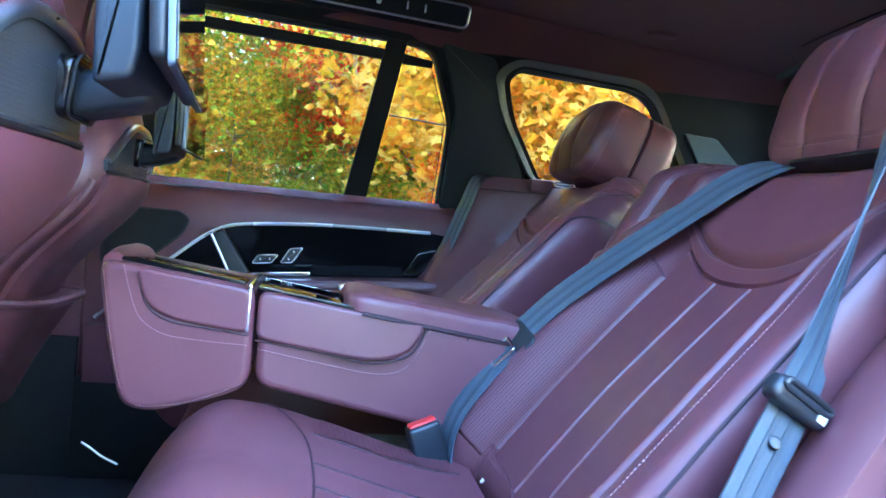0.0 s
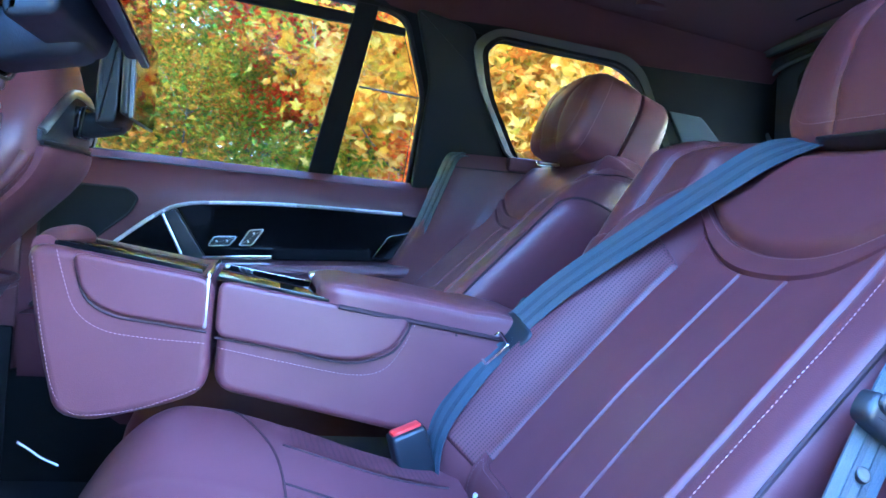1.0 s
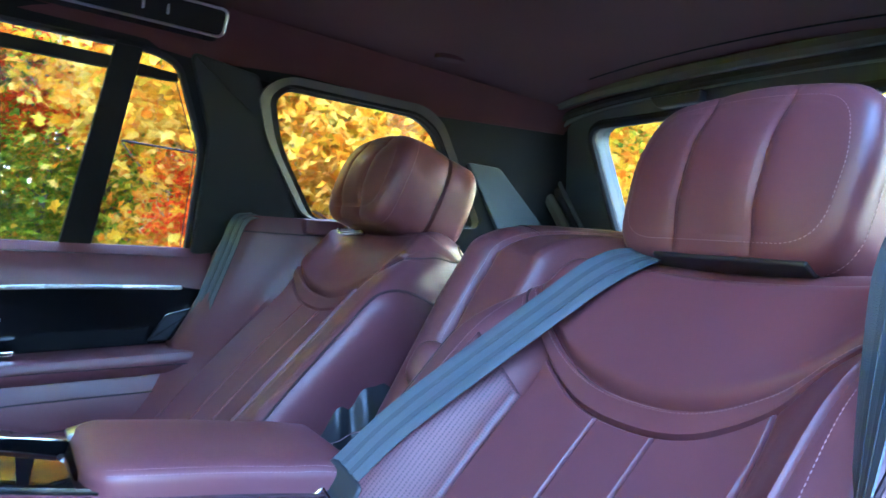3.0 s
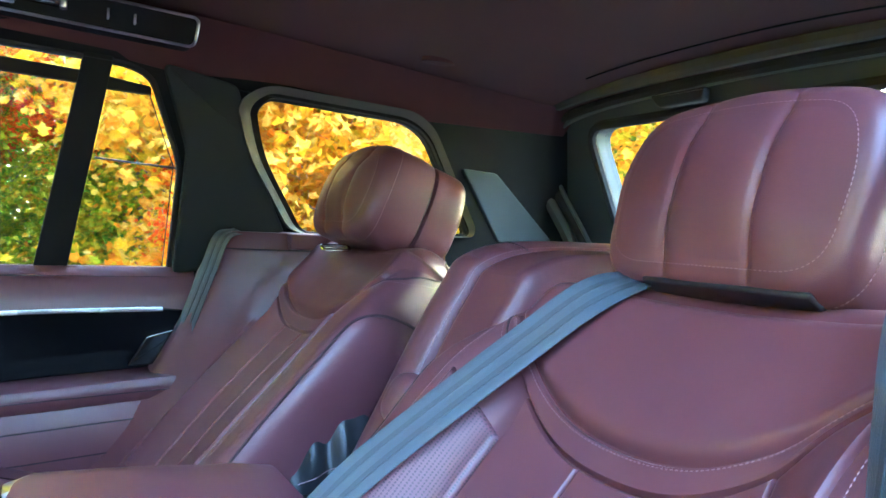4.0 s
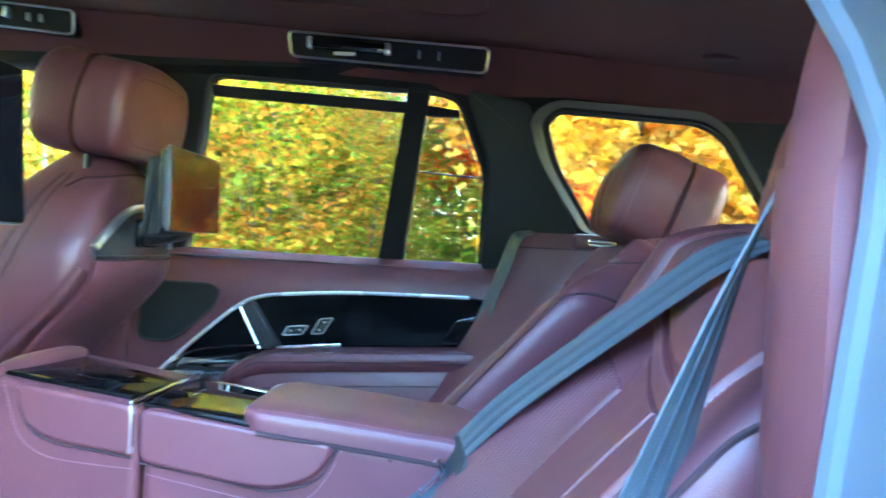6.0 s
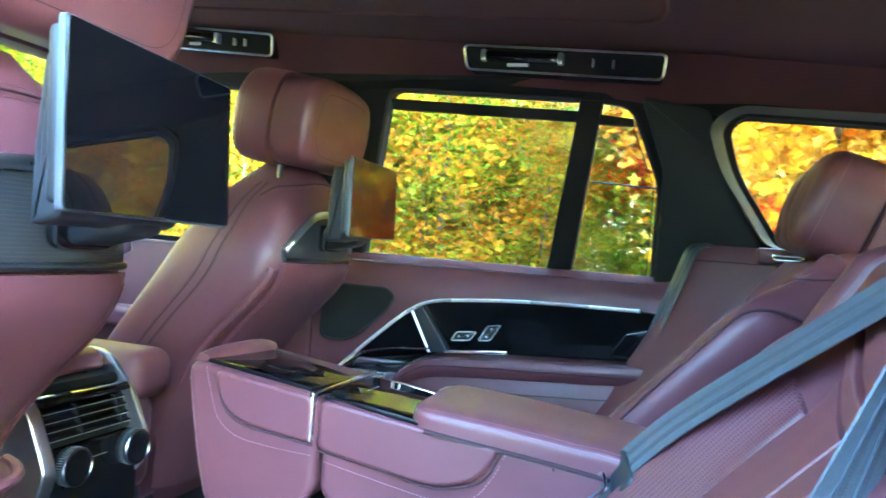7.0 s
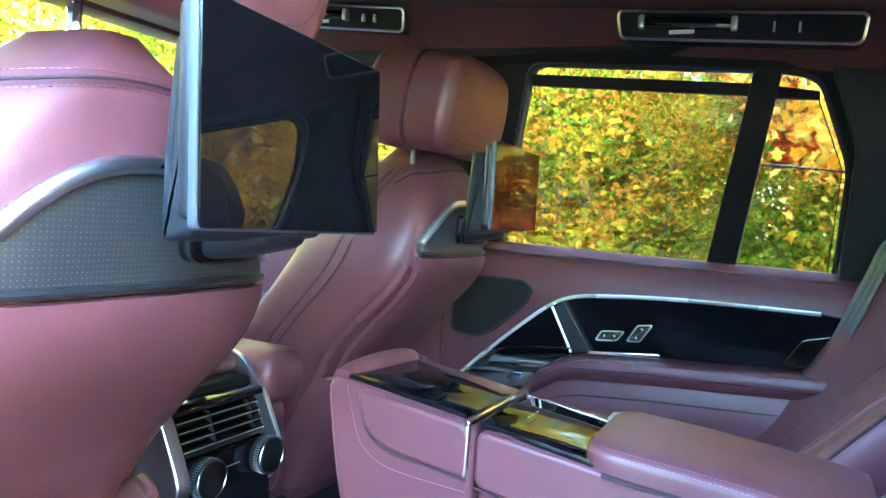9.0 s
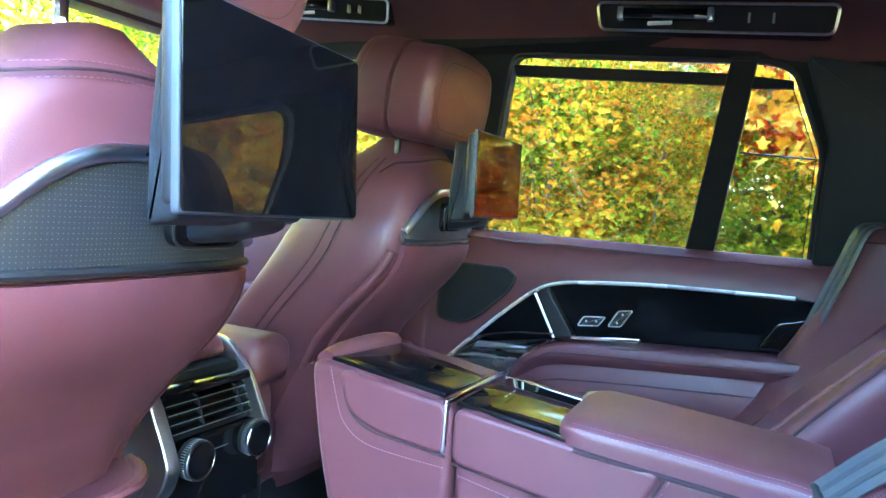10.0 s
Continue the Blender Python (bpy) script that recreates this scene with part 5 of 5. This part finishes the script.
                r, f, w = smooth_table(REAR_X, z), smooth_table(FRONT_X, z), smooth_table(HALF_Y, z)
                path.append(Vector((x0 + f + (r - f) * (0.2 + d), yc + k * (w + 0.0005), z)))
            part("seam", tube(path, 0.0014, 6), DARK_THREAD, s)
            part("stitching", stitches([q + Vector((0.006 if d > 0.3 else -0.006, 0, 0)) for q in path], (0, k, 0)), DARK_THREAD, s)
    part("cushion", rbox(0.54, 0.5, 0.2, pose(x0 - 0.55, yc, 0.68, 0, 6, 0), 0.06, 4), LEATHER, s)
    part("base", box_at(x0 - 0.8, x0 - 0.3, yc - 0.2, yc + 0.2, 0.36, 0.6, 0.03), BLACK_PLASTIC, s)
    headrest(s, (x0 - 0.185, yc + shift, rest + 0.01), 8, width, 0.205, 0.2, (-0.06, 0.06), 0.52, 0.02, 0.1)
    for k in (-0.07, 0.07):
        part("post", tube([Vector((x0 - 0.09, yc + shift + k, 1.31)), Vector((x0 - 0.09, yc + shift + k, 1.42))], 0.007, 8), CHROME if yc < 0 else BLACK_PLASTIC, s)
    return s


front_seat(-0.40, -0.555, "burgundy leather front seat before the open doorway", 1.38, 0.05, 0.37)
front_seat(-0.535, 0.42, "burgundy leather front seat on the far side", 1.345, 0.0, 0.34)


def seat_screen(corner_tl, across, down, w, h, label):
    """A slim glossy tablet on a grey arm behind a front seat."""
    o = thing("seat_screen", label, "screen", "seat-back screens")
    a, d = Vector(across).normalized(), Vector(down).normalized()
    d = (d - a * d.dot(a)).normalized()
    n = a.cross(d).normalized()
    c = Vector(corner_tl) + a * w / 2 + d * h / 2
    if n.x < 0:
        n = -n
    m = Matrix((a, -d, n)).transposed().to_4x4()
    m.translation = c
    out = rounded([(-w / 2, -h / 2), (w / 2, -h / 2), (w / 2, h / 2), (-w / 2, h / 2)], 0.006)
    part("frame", plate(out, 0.0065, lambda x, y, z: m @ Vector((x, y, -z)), 0.002), TABLET_EDGE, o, "satin metal edge")
    part("glass", plate(rounded([(-w / 2 + 0.002, -h / 2 + 0.002), (w / 2 - 0.002, -h / 2 + 0.002), (w / 2 - 0.002, h / 2 - 0.002), (-w / 2 + 0.002, h / 2 - 0.002)], 0.006), 0.003, lambda x, y, z: m @ Vector((x, y, 0.002 - z)), 0.0006), SCREEN_GLASS, o, "black mirror-like glass")
    part("rear_cover", rbox(w * 0.97, h * 0.92, 0.017, m @ pose(0, 0, -0.0145), 0.007, 3), SCREEN_ARM, o)
    low = c + d * h / 2
    prof = rounded([(-0.07, -0.014), (-0.036, -0.006), (-0.03, 0.02), (-0.03, 0.15), (-0.066, 0.15), (-0.072, 0.06)], 0.008)
    part("arm", plate(prof, 0.17, lambda q, z, y: Vector((low.x + q, c.y - 0.095 + y, low.z + z)), 0.006, 3), SCREEN_ARM, o, "dark blue-grey plastic arm")
    part("neck", rbox(0.085, 0.07, 0.045, Matrix.Translation((low.x - 0.082, c.y + 0.03, low.z - 0.004)) @ Matrix.Rotation(radians(-14), 4, "Y"), 0.014, 3), SCREEN_ARM, o)
    ring = rounded([(-0.02, -0.032), (0.075, -0.032), (0.08, 0.03), (-0.026, 0.03)], 0.02)
    part("collar", plate(ring, 0.03, lambda q, z, k: Vector((low.x - 0.108 - k + 0.15 * z, c.y + q, low.z - 0.006 + z)), 0.006, 3), BLACK_GLOSS, o)
    part("collar_edge", tube([Vector((low.x - 0.107 + 0.15 * z, c.y + q, low.z - 0.006 + z)) for q, z in ring], 0.0016, 6, True), BLACK_PLASTIC, o)
    return o


seat_screen((-0.27, -0.65, 1.359), (-0.068, 0.996, -0.01), (0.065, 0.0, -1), 0.278, 0.17, "black glossy rear screen behind the near front seat")
seat_screen((-0.404, 0.257, 1.359), (-0.02, 0.998, 0), (0.02, 0.0, -1), 0.278, 0.17, "black glossy rear screen behind the far front seat")

# ---- tunnel console with climate controls ----
tun = thing("tunnel_console", "rear end of the centre tunnel with climate controls", "console")
TX, TY = -0.675, -0.12
part("box", box_at(-1.35, TX - 0.04, TY - 0.11, TY + 0.11, 0.74, 0.9, 0.03, 4), LEATHER, tun)
part("foot", box_at(-1.3, TX + 0.005, TY - 0.105, TY + 0.105, 0.36, 0.76, 0.03, 3), BLACK_PLASTIC, tun)
part("armrest_lid", box_at(-1.2, TX - 0.015, TY - 0.115, TY + 0.11, 0.905, 0.945, 0.022, 4), LEATHER, tun, "padded leather lid")
part("panel", plate(rounded([(-0.112, 0.68), (0.105, 0.68), (0.103, 0.808), (-0.11, 0.808)], 0.008), 0.04, lambda a, b, c: Vector((TX + 0.014 - c, TY + a, b)), 0.002), PIANO, tun, "black climate panel")
part("vent_recess", plate(rounded([(-0.11, 0.81), (0.103, 0.81), (0.1, 0.905), (-0.107, 0.905)], 0.008), 0.03, lambda a, b, c: Vector((TX + 0.006 - c, TY + a, b)), 0.002), DARK_TRIM, tun)
part("hood", box_at(TX - 0.02, TX + 0.034, TY - 0.102, TY + 0.097, 0.878, 0.893, 0.005), BLACK_GLOSS, tun)
o = [(TX - 0.06, 0.945), (TX - 0.004, 0.94), (TX + 0.03, 0.885), (TX + 0.036, 0.8), (TX + 0.03, 0.755), (TX - 0.03, 0.68), (TX - 0.06, 0.68)]
for k, wide in ((-1, 0.02), (1, 0.012)):
    c0 = TY - 0.004 + k * (0.104 + wide / 2)
    part("side_blade", plate(rounded(o, 0.02), wide, lambda a, b, c: Vector((a - (0.3 * max(0.0, k * (c - wide / 2) + wide / 2)), c0 - wide / 2 + c, b)), 0.003), SATIN, tun, "bright metal blade")
for k in range(4):
    z = 0.828 + 0.0135 * k
    part("vent_slat", rbox(0.012, 0.185, 0.0035, pose(TX + 0.016, TY - 0.004, z, 0, 20, 0), 0.0012), PIANO, tun)
    part("slat_edge", box_at(TX + 0.021, TX + 0.0225, TY - 0.096, TY + 0.088, z - 0.0032, z - 0.0022, 0.0002), SATIN, tun)
for y in (-0.03, 0.062):
    part("vent_tab", box_at(TX + 0.014, TX + 0.024, TY + y, TY + y + 0.0024, 0.825, 0.872, 0.0008), BLACK_PLASTIC, tun)
# the upper part leans forward
for q in list(tun.children):
    for v in q.data.vertices:
        v.co.x -= 0.42 * max(0.0, v.co.z - 0.786)
for k in (-1, 1):
    m = pose(TX + 0.036, TY + 0.004 + k * 0.07, 0.784, 0, 90, 0)
    kn = part("knob", disc(0.031, 0.022, m, 40), BLACK_PLASTIC, tun, "knurled satin metal climate knob")
    part("knurl", join(*[rbox(0.009, 0.0012, 0.0016, m @ pose(0, 0, 0, 0, 0, 7.5 * j) @ pose(0.031, 0, -0.01, 0, 90, 0), 0.0004, 1) for j in range(48)]), SATIN, kn)
    part("cap", disc(0.0282, 0.004, m @ pose(0, 0, 0.002), 40), BLACK_GLOSS, kn)
    part("ring", tube([m @ Vector((0.0302 * math.cos(2 * math.pi * j / 40), 0.0302 * math.sin(2 * math.pi * j / 40), 0.0)) for j in range(40)], 0.0014, 6, True), CHROME, kn, "bright metal ring")
part("status_line", box_at(TX + 0.0145, TX + 0.0155, TY - 0.03, TY + 0.02, 0.784, 0.785, 0.0003), SATIN, tun)
part("side_pad", box_at(TX - 0.3, TX - 0.012, TY + 0.118, TY + 0.235, 0.842, 0.94, 0.035, 5), LEATHER, tun, "rounded leather pad")
part("side_skin", box_at(TX - 0.3, TX - 0.03, TY + 0.118, TY + 0.215, 0.66, 0.86, 0.04, 5), LEATHER, tun)
part("side_foot", box_at(TX - 0.3, TX - 0.035, TY + 0.118, TY + 0.2, 0.36, 0.69, 0.03, 3), BLACK_PLASTIC, tun)

tun.location.z = 0.004

# ---- seat belts ----
def belt(points, sides, width, parent):
    path = smooth_path(points, 8)
    sd = smooth_path(sides, 8)
    web = part("webbing", ribbon(path, sd, width, 0.0014, 4), WEBBING, parent, "ribbed blue-grey webbing")
    n = len(path)
    for k in (-0.17, 0.17):
        line = []
        for i in range(n):
            d = (path[min(n - 1, i + 1)] - path[max(0, i - 1)]).normalized()
            s = (sd[i] - d * sd[i].dot(d)).normalized()
            line.append(path[i] + s * width * k)
        part("stripe", ribbon(line, sd, width * 0.13, 0.0034), WEBBING_RIB, web, "darker woven stripe")
    return web


b1 = thing("seat_belt", "blue-grey middle seat belt lying across the near seat", "seat belt", "seat belts")
pts = [NEAR.at(0.085, 0.69, -0.05), NEAR.at(0.1, 0.64, -0.012), NEAR.at(0.122, 0.58, 0.022), NEAR.at(0.155, 0.49, 0.036), NEAR.at(0.22, 0.3, 0.059), NEAR.at(0.248, 0.2, 0.061)]
ACROSS = Vector((0, 0.84, 0)) + NEAR.v * 0.25 + NEAR.n * 0.48
belt(pts, [Vector((0, 1, 0)) + NEAR.n * 0.1, Vector((0, 1, 0)) + NEAR.n * 0.15] + [ACROSS] * 4, 0.047, b1)
belt([NEAR.at(0.25, 0.185, 0.058), NEAR.at(0.232, 0.095, 0.06), NEAR.at(0.222, 0.02, 0.046), NEAR.at(0.218, -0.05, -0.01)], [ACROSS] * 4, 0.047, b1)
run = (NEAR.at(0.25, 0.185, 0.05) - NEAR.at(0.22, 0.3, 0.05)).normalized()
over = (ACROSS - run * ACROSS.dot(run)).normalized()
face_out = over.cross(run)
if face_out.dot(NEAR.n) < 0:
    face_out = -face_out
def on_belt(a, b, c):
    return NEAR.at(0.249, 0.19, 0.052) + over * a + run * b + face_out * (0.01 - c)
part("tongue_grip", plate(rounded([(-0.031, -0.022), (0.029, -0.018), (0.037, 0.016), (-0.039, 0.024)], 0.013), 0.014, on_belt, 0.005, 3), SCREEN_ARM, b1, "blue-grey plastic belt grip")
loop = rounded([(-0.006, 0.014), (0.022, 0.014), (0.022, 0.056), (-0.006, 0.056)], 0.004)
part("tongue", tube([on_belt(a - 0.02, b, -0.01) for a, b in loop], 0.0026, 8, True), CHROME, b1, "metal belt tongue")
b2 = thing("seat_belt", "blue-grey seat belt hanging from the near door pillar", "seat belt", "seat belts")
def az(d, tip=-0.3):
    return Vector((math.cos(radians(d)), math.sin(radians(d)), tip))
belt([(0.45, -0.74, 1.262), (0.408, -0.722, 1.258), (0.385, -0.717, 1.225), (0.36, -0.722, 1.165), (0.333, -0.73, 1.09), (0.3, -0.742, 1.0), (0.276, -0.752, 0.957), (0.232, -0.768, 0.885), (0.15, -0.79, 0.72), (0.12, -0.8, 0.55)],
     [az(88, -0.5), az(90, -0.45), az(82), az(66), az(48), az(22), az(12), az(10), az(10), az(10)], 0.047, b2)
gm = Matrix.Translation((0.272, -0.76, 0.958)) @ Matrix.Rotation(radians(14), 4, "Z") @ Matrix.Rotation(radians(28), 4, "Y")
ring_out = rounded([(-0.037, -0.012), (0.034, -0.012), (0.038, 0.009), (0.02, 0.013), (-0.034, 0.012)], 0.01)
part("tongue_grip", plate(ring_out, 0.014, lambda a, b, c: gm @ Vector((a, c - 0.009, b)), 0.005, 3), BLACK_PLASTIC, b2, "black plastic belt grip")
part("slot_lip", tube([gm @ Vector((a * 0.84, -0.009, 0.006 + b * 0.3)) for a, b in ring_out], 0.003, 8, True), BLACK_PLASTIC, b2)
part("mark", rbox(0.011, 0.002, 0.008, gm @ pose(0.024, -0.0095, -0.002), 0.0006), WHITE_MARK, b2)
part("stop_button", disc(0.006, 0.004, Matrix.Translation((0.253, -0.766, 0.925)) @ pose(0, 0, 0, 60, 0, 0), 20), BLACK_PLASTIC, b2)
b3 = thing("seat_belt", "grey-green seat belt beside the far seat", "seat belt", "seat belts")
belt([(0.33, 0.665, 1.236), (0.29, 0.65, 1.222), (0.262, 0.65, 1.147), (0.213, 0.65, 1.01), (0.19, 0.65, 0.955), (0.12, 0.66, 0.8)], [az(-52, -0.2)] * 6, 0.044, b3)
buck = thing("belt_buckle", "dark belt buckle with a red release button", "buckle")
bm_ = pose(0.06, -0.235, 0.755, 0, -20, 12)
part("housing", rbox(0.05, 0.03, 0.07, bm_, 0.006, 3), SCREEN_ARM, buck)
part("button", rbox(0.042, 0.018, 0.01, bm_ @ pose(0, 0, 0.034), 0.003), RED_PLASTIC, buck, "red release button")

# ---- outside ----
ground = grid(60, 60, lambda s, t: Vector((-150 + 300 * s, -150 + 300 * t, -0.16 + 0.04 * math.sin(s * 300) + 0.03 * math.sin(t * 270))))
solo("ground", ground, GROUND, "leaf-littered woodland ground round the car", "ground", "structure")


BLADE = [(0, -0.5, 0), (0.36, -0.12, 0.08), (0.2, 0.2, 0.02), (0, 0.55, -0.08), (-0.2, 0.2, 0.02), (-0.36, -0.12, 0.08)]
LOBED = [(0, -0.5, 0), (0.3, -0.36, 0.05), (0.22, -0.14, 0.03), (0.52, 0.1, 0.1), (0.2, 0.16, 0.02), (0, 0.6, -0.1), (-0.2, 0.16, 0.02), (-0.52, 0.1, 0.1), (-0.22, -0.14, 0.03), (-0.3, -0.36, 0.05)]


def crown_mesh(rng, n, size, leaf, height0, height1, spread, clumps, shape):
    """Bent leaves gathered in clumps round limb ends."""
    verts, faces = [], []
    cl = [Vector((rng.gauss(0, spread * 0.5), rng.gauss(0, spread * 0.5), rng.uniform(height0, height1))) for _ in range(clumps)]
    half = len(shape) // 2
    for k in range(n):
        c = cl[rng.randrange(clumps)]
        p = c + Vector((rng.gauss(0, size), rng.gauss(0, size), rng.gauss(0, size * 0.7)))
        m = Euler((rng.uniform(-1.2, 1.2), rng.uniform(-1.2, 1.2), rng.uniform(0, 6.28))).to_matrix() * (leaf * rng.uniform(0.6, 1.35))
        i = len(verts)
        verts.extend(p + m @ Vector(q) for q in shape)
        faces.append(tuple(range(i, i + half + 1)))
        faces.append((i, *range(i + half, i + len(shape))))
    return verts, faces, cl


def twig_mesh(rng, cl, n, reach, r):
    """Bare crooked twigs springing from the clumps."""
    verts, faces = [], []
    for k in range(n):
        p = cl[rng.randrange(len(cl))].copy()
        d = Vector((rng.gauss(0, 1), rng.gauss(0, 1), rng.uniform(-0.2, 1.0))).normalized()
        w = r * rng.uniform(0.6, 1.4)
        last = None
        for j in range(6):
            i = len(verts)
            t = w * (1 - j / 6.5)
            verts.extend((p + Vector((t, 0, 0)), p + Vector((-0.5 * t, 0.87 * t, 0)), p + Vector((-0.5 * t, -0.87 * t, 0.3 * t))))
            if last is not None:
                faces.extend((last + a, last + (a + 1) % 3, i + (a + 1) % 3, i + a) for a in range(3))
            last = i
            d = (d + Vector((rng.gauss(0, 0.3), rng.gauss(0, 0.3), rng.gauss(0, 0.2)))).normalized()
            p = p + d * reach * rng.uniform(0.1, 0.22)
    return verts, faces


def tree(name, seed, leaves, mat, leaf, h0, h1, spread, clumps, size, trunk_r, label, shape=BLADE, twigs=140):
    rng = random.Random(seed)
    o = thing(name, label, "tree", "trees round the car")
    v, f, cl = crown_mesh(rng, leaves, size, leaf, h0, h1, spread, clumps, shape)
    for what, (vs, fs), m in (("crown", (v, f), mat), ("twigs", twig_mesh(rng, cl, twigs, 1.0, 0.007), TWIG)):
        me = bpy.data.meshes.new(what)
        me.from_pydata(vs, [], fs)
        me.materials.append(m)
        new(what, me).parent = o
    top = Vector((rng.uniform(-0.3, 0.3), rng.uniform(-0.3, 0.3), h1 * 0.85))
    path = smooth_path([Vector((0, 0, -0.4)), Vector((rng.uniform(-0.1, 0.1), rng.uniform(-0.1, 0.1), h1 * 0.3)), Vector((rng.uniform(-0.25, 0.25), 0, h1 * 0.6)), top], 5)
    part("trunk", tube(path, lambda t: trunk_r * (1 - 0.8 * t), 8), BARK, o)
    for q in cl[: min(14, len(cl))]:
        base = path[min(len(path) - 1, int(len(path) * max(0.1, min(0.9, (q.z - 0.6) / h1))))]
        part("limb", tube(smooth_path([base, base * 0.45 + q * 0.55 + Vector((0, 0, -0.15)), q], 4), lambda t: trunk_r * 0.32 * (1 - 0.8 * t), 5), BARK, o)
    return o


# drive added out of view, dark enough to keep ground bounce low
solo("road", box_at(-60, 60, -6.5, 2.2, -0.3, -0.09, 0.02), ASPHALT, "unseen grey asphalt drive added under the car", "road", "structure")
# out of view; added so that little low light reaches the far side
solo("wall_beside_drive", box_at(-10, 0.4, -3.9, -3.7, -0.3, 2.05, 0.01), LIGHT_BLOCK, "unseen dark wall added to block low light at the doorway", "wall", "structure")
kinds = [
    tree("maple_tree", 1, 15000, LEAF_GOLD, 0.098, 0.4, 5.0, 1.25, 90, 0.27, 0.06, "golden autumn maple with large leaves", LOBED),
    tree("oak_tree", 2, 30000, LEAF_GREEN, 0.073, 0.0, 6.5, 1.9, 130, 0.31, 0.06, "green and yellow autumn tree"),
    tree("red_maple_tree", 3, 9000, LEAF_RED, 0.075, 2.3, 4.3, 0.75, 40, 0.22, 0.05, "red and orange autumn maple tree", LOBED),
    tree("birch_tree", 4, 31000, LEAF_BROWN, 0.073, 0.0, 7.0, 2.0, 120, 0.3, 0.06, "gold and olive autumn tree"),
]
rng = random.Random(11)
spots = [(1.3, 4.7, 0, 0.9), (2.3, 4.6, 0, 1), (0.05, 7.7, 2, 0.95), (1.5, 7.2, 2, 1.05), (1.06, 4.2, 2, 0.43), (3.3, 5.2, 0, 1), (4.8, 5.2, 0, 1), (6.5, 4.6, 3, 1), (-2.3, 6.9, 3, 1),
         (-3.4, 7.6, 1, 1), (-1.3, 9.4, 1, 0.62), (-1.1, 7.0, 3, 0.42), (-0.4, 7.6, 1, 0.42), (-4.8, 6.8, 3, 1), (-6.5, 7.5, 0, 1), (0.9, 7.6, 1, 1), (2.6, 7.8, 3, 1), (4.6, 8.0, 1, 1), (-8.5, 7.0, 1, 1), (9.5, 5.5, 1, 1), (-2.9, 9.0, 1, 1), (-4.4, 9.2, 3, 1)]
# rear rows: half are the dark green kind, to read as shaded gaps
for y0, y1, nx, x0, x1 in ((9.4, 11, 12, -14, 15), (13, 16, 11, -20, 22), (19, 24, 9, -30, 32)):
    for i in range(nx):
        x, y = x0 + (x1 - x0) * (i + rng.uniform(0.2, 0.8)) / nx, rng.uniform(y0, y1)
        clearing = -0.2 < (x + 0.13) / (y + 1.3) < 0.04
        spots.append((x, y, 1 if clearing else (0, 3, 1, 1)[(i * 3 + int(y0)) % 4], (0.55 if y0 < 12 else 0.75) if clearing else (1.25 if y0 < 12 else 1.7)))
# unseen wood behind the doorway and trees round the car's ends, blocking low skylight
for i in range(11):
    spots.append((-19 + 3.6 * i + rng.uniform(-0.6, 0.6), -12.5 - rng.uniform(0, 2), 1, 0.95))
for i in range(7):
    spots.append((10.5 + rng.uniform(0, 2), -9 + 3 * i, (1, 3)[i % 2], 1.1))
    spots.append((-11.5 - rng.uniform(0, 2), -9 + 3 * i, (3, 1)[i % 2], 1.8))
# three unseen maples put up in the sun's path to shade the car
shade = tree("tall_maple_tree", 9, 24000, LEAF_GOLD, 0.17, 4.0, 7.6, 2.2, 120, 0.5, 0.12, "tall golden maple, out of view, added to shade the car")
shade.matrix_basis = pose(7.0, -0.6, -0.2)
copy_thing(shade, pose(8.8, 0.9, -0.1, 0, 0, 130))
copy_thing(shade, pose(7.6, -2.3, -0.1, 0, 0, 220))
used = set()
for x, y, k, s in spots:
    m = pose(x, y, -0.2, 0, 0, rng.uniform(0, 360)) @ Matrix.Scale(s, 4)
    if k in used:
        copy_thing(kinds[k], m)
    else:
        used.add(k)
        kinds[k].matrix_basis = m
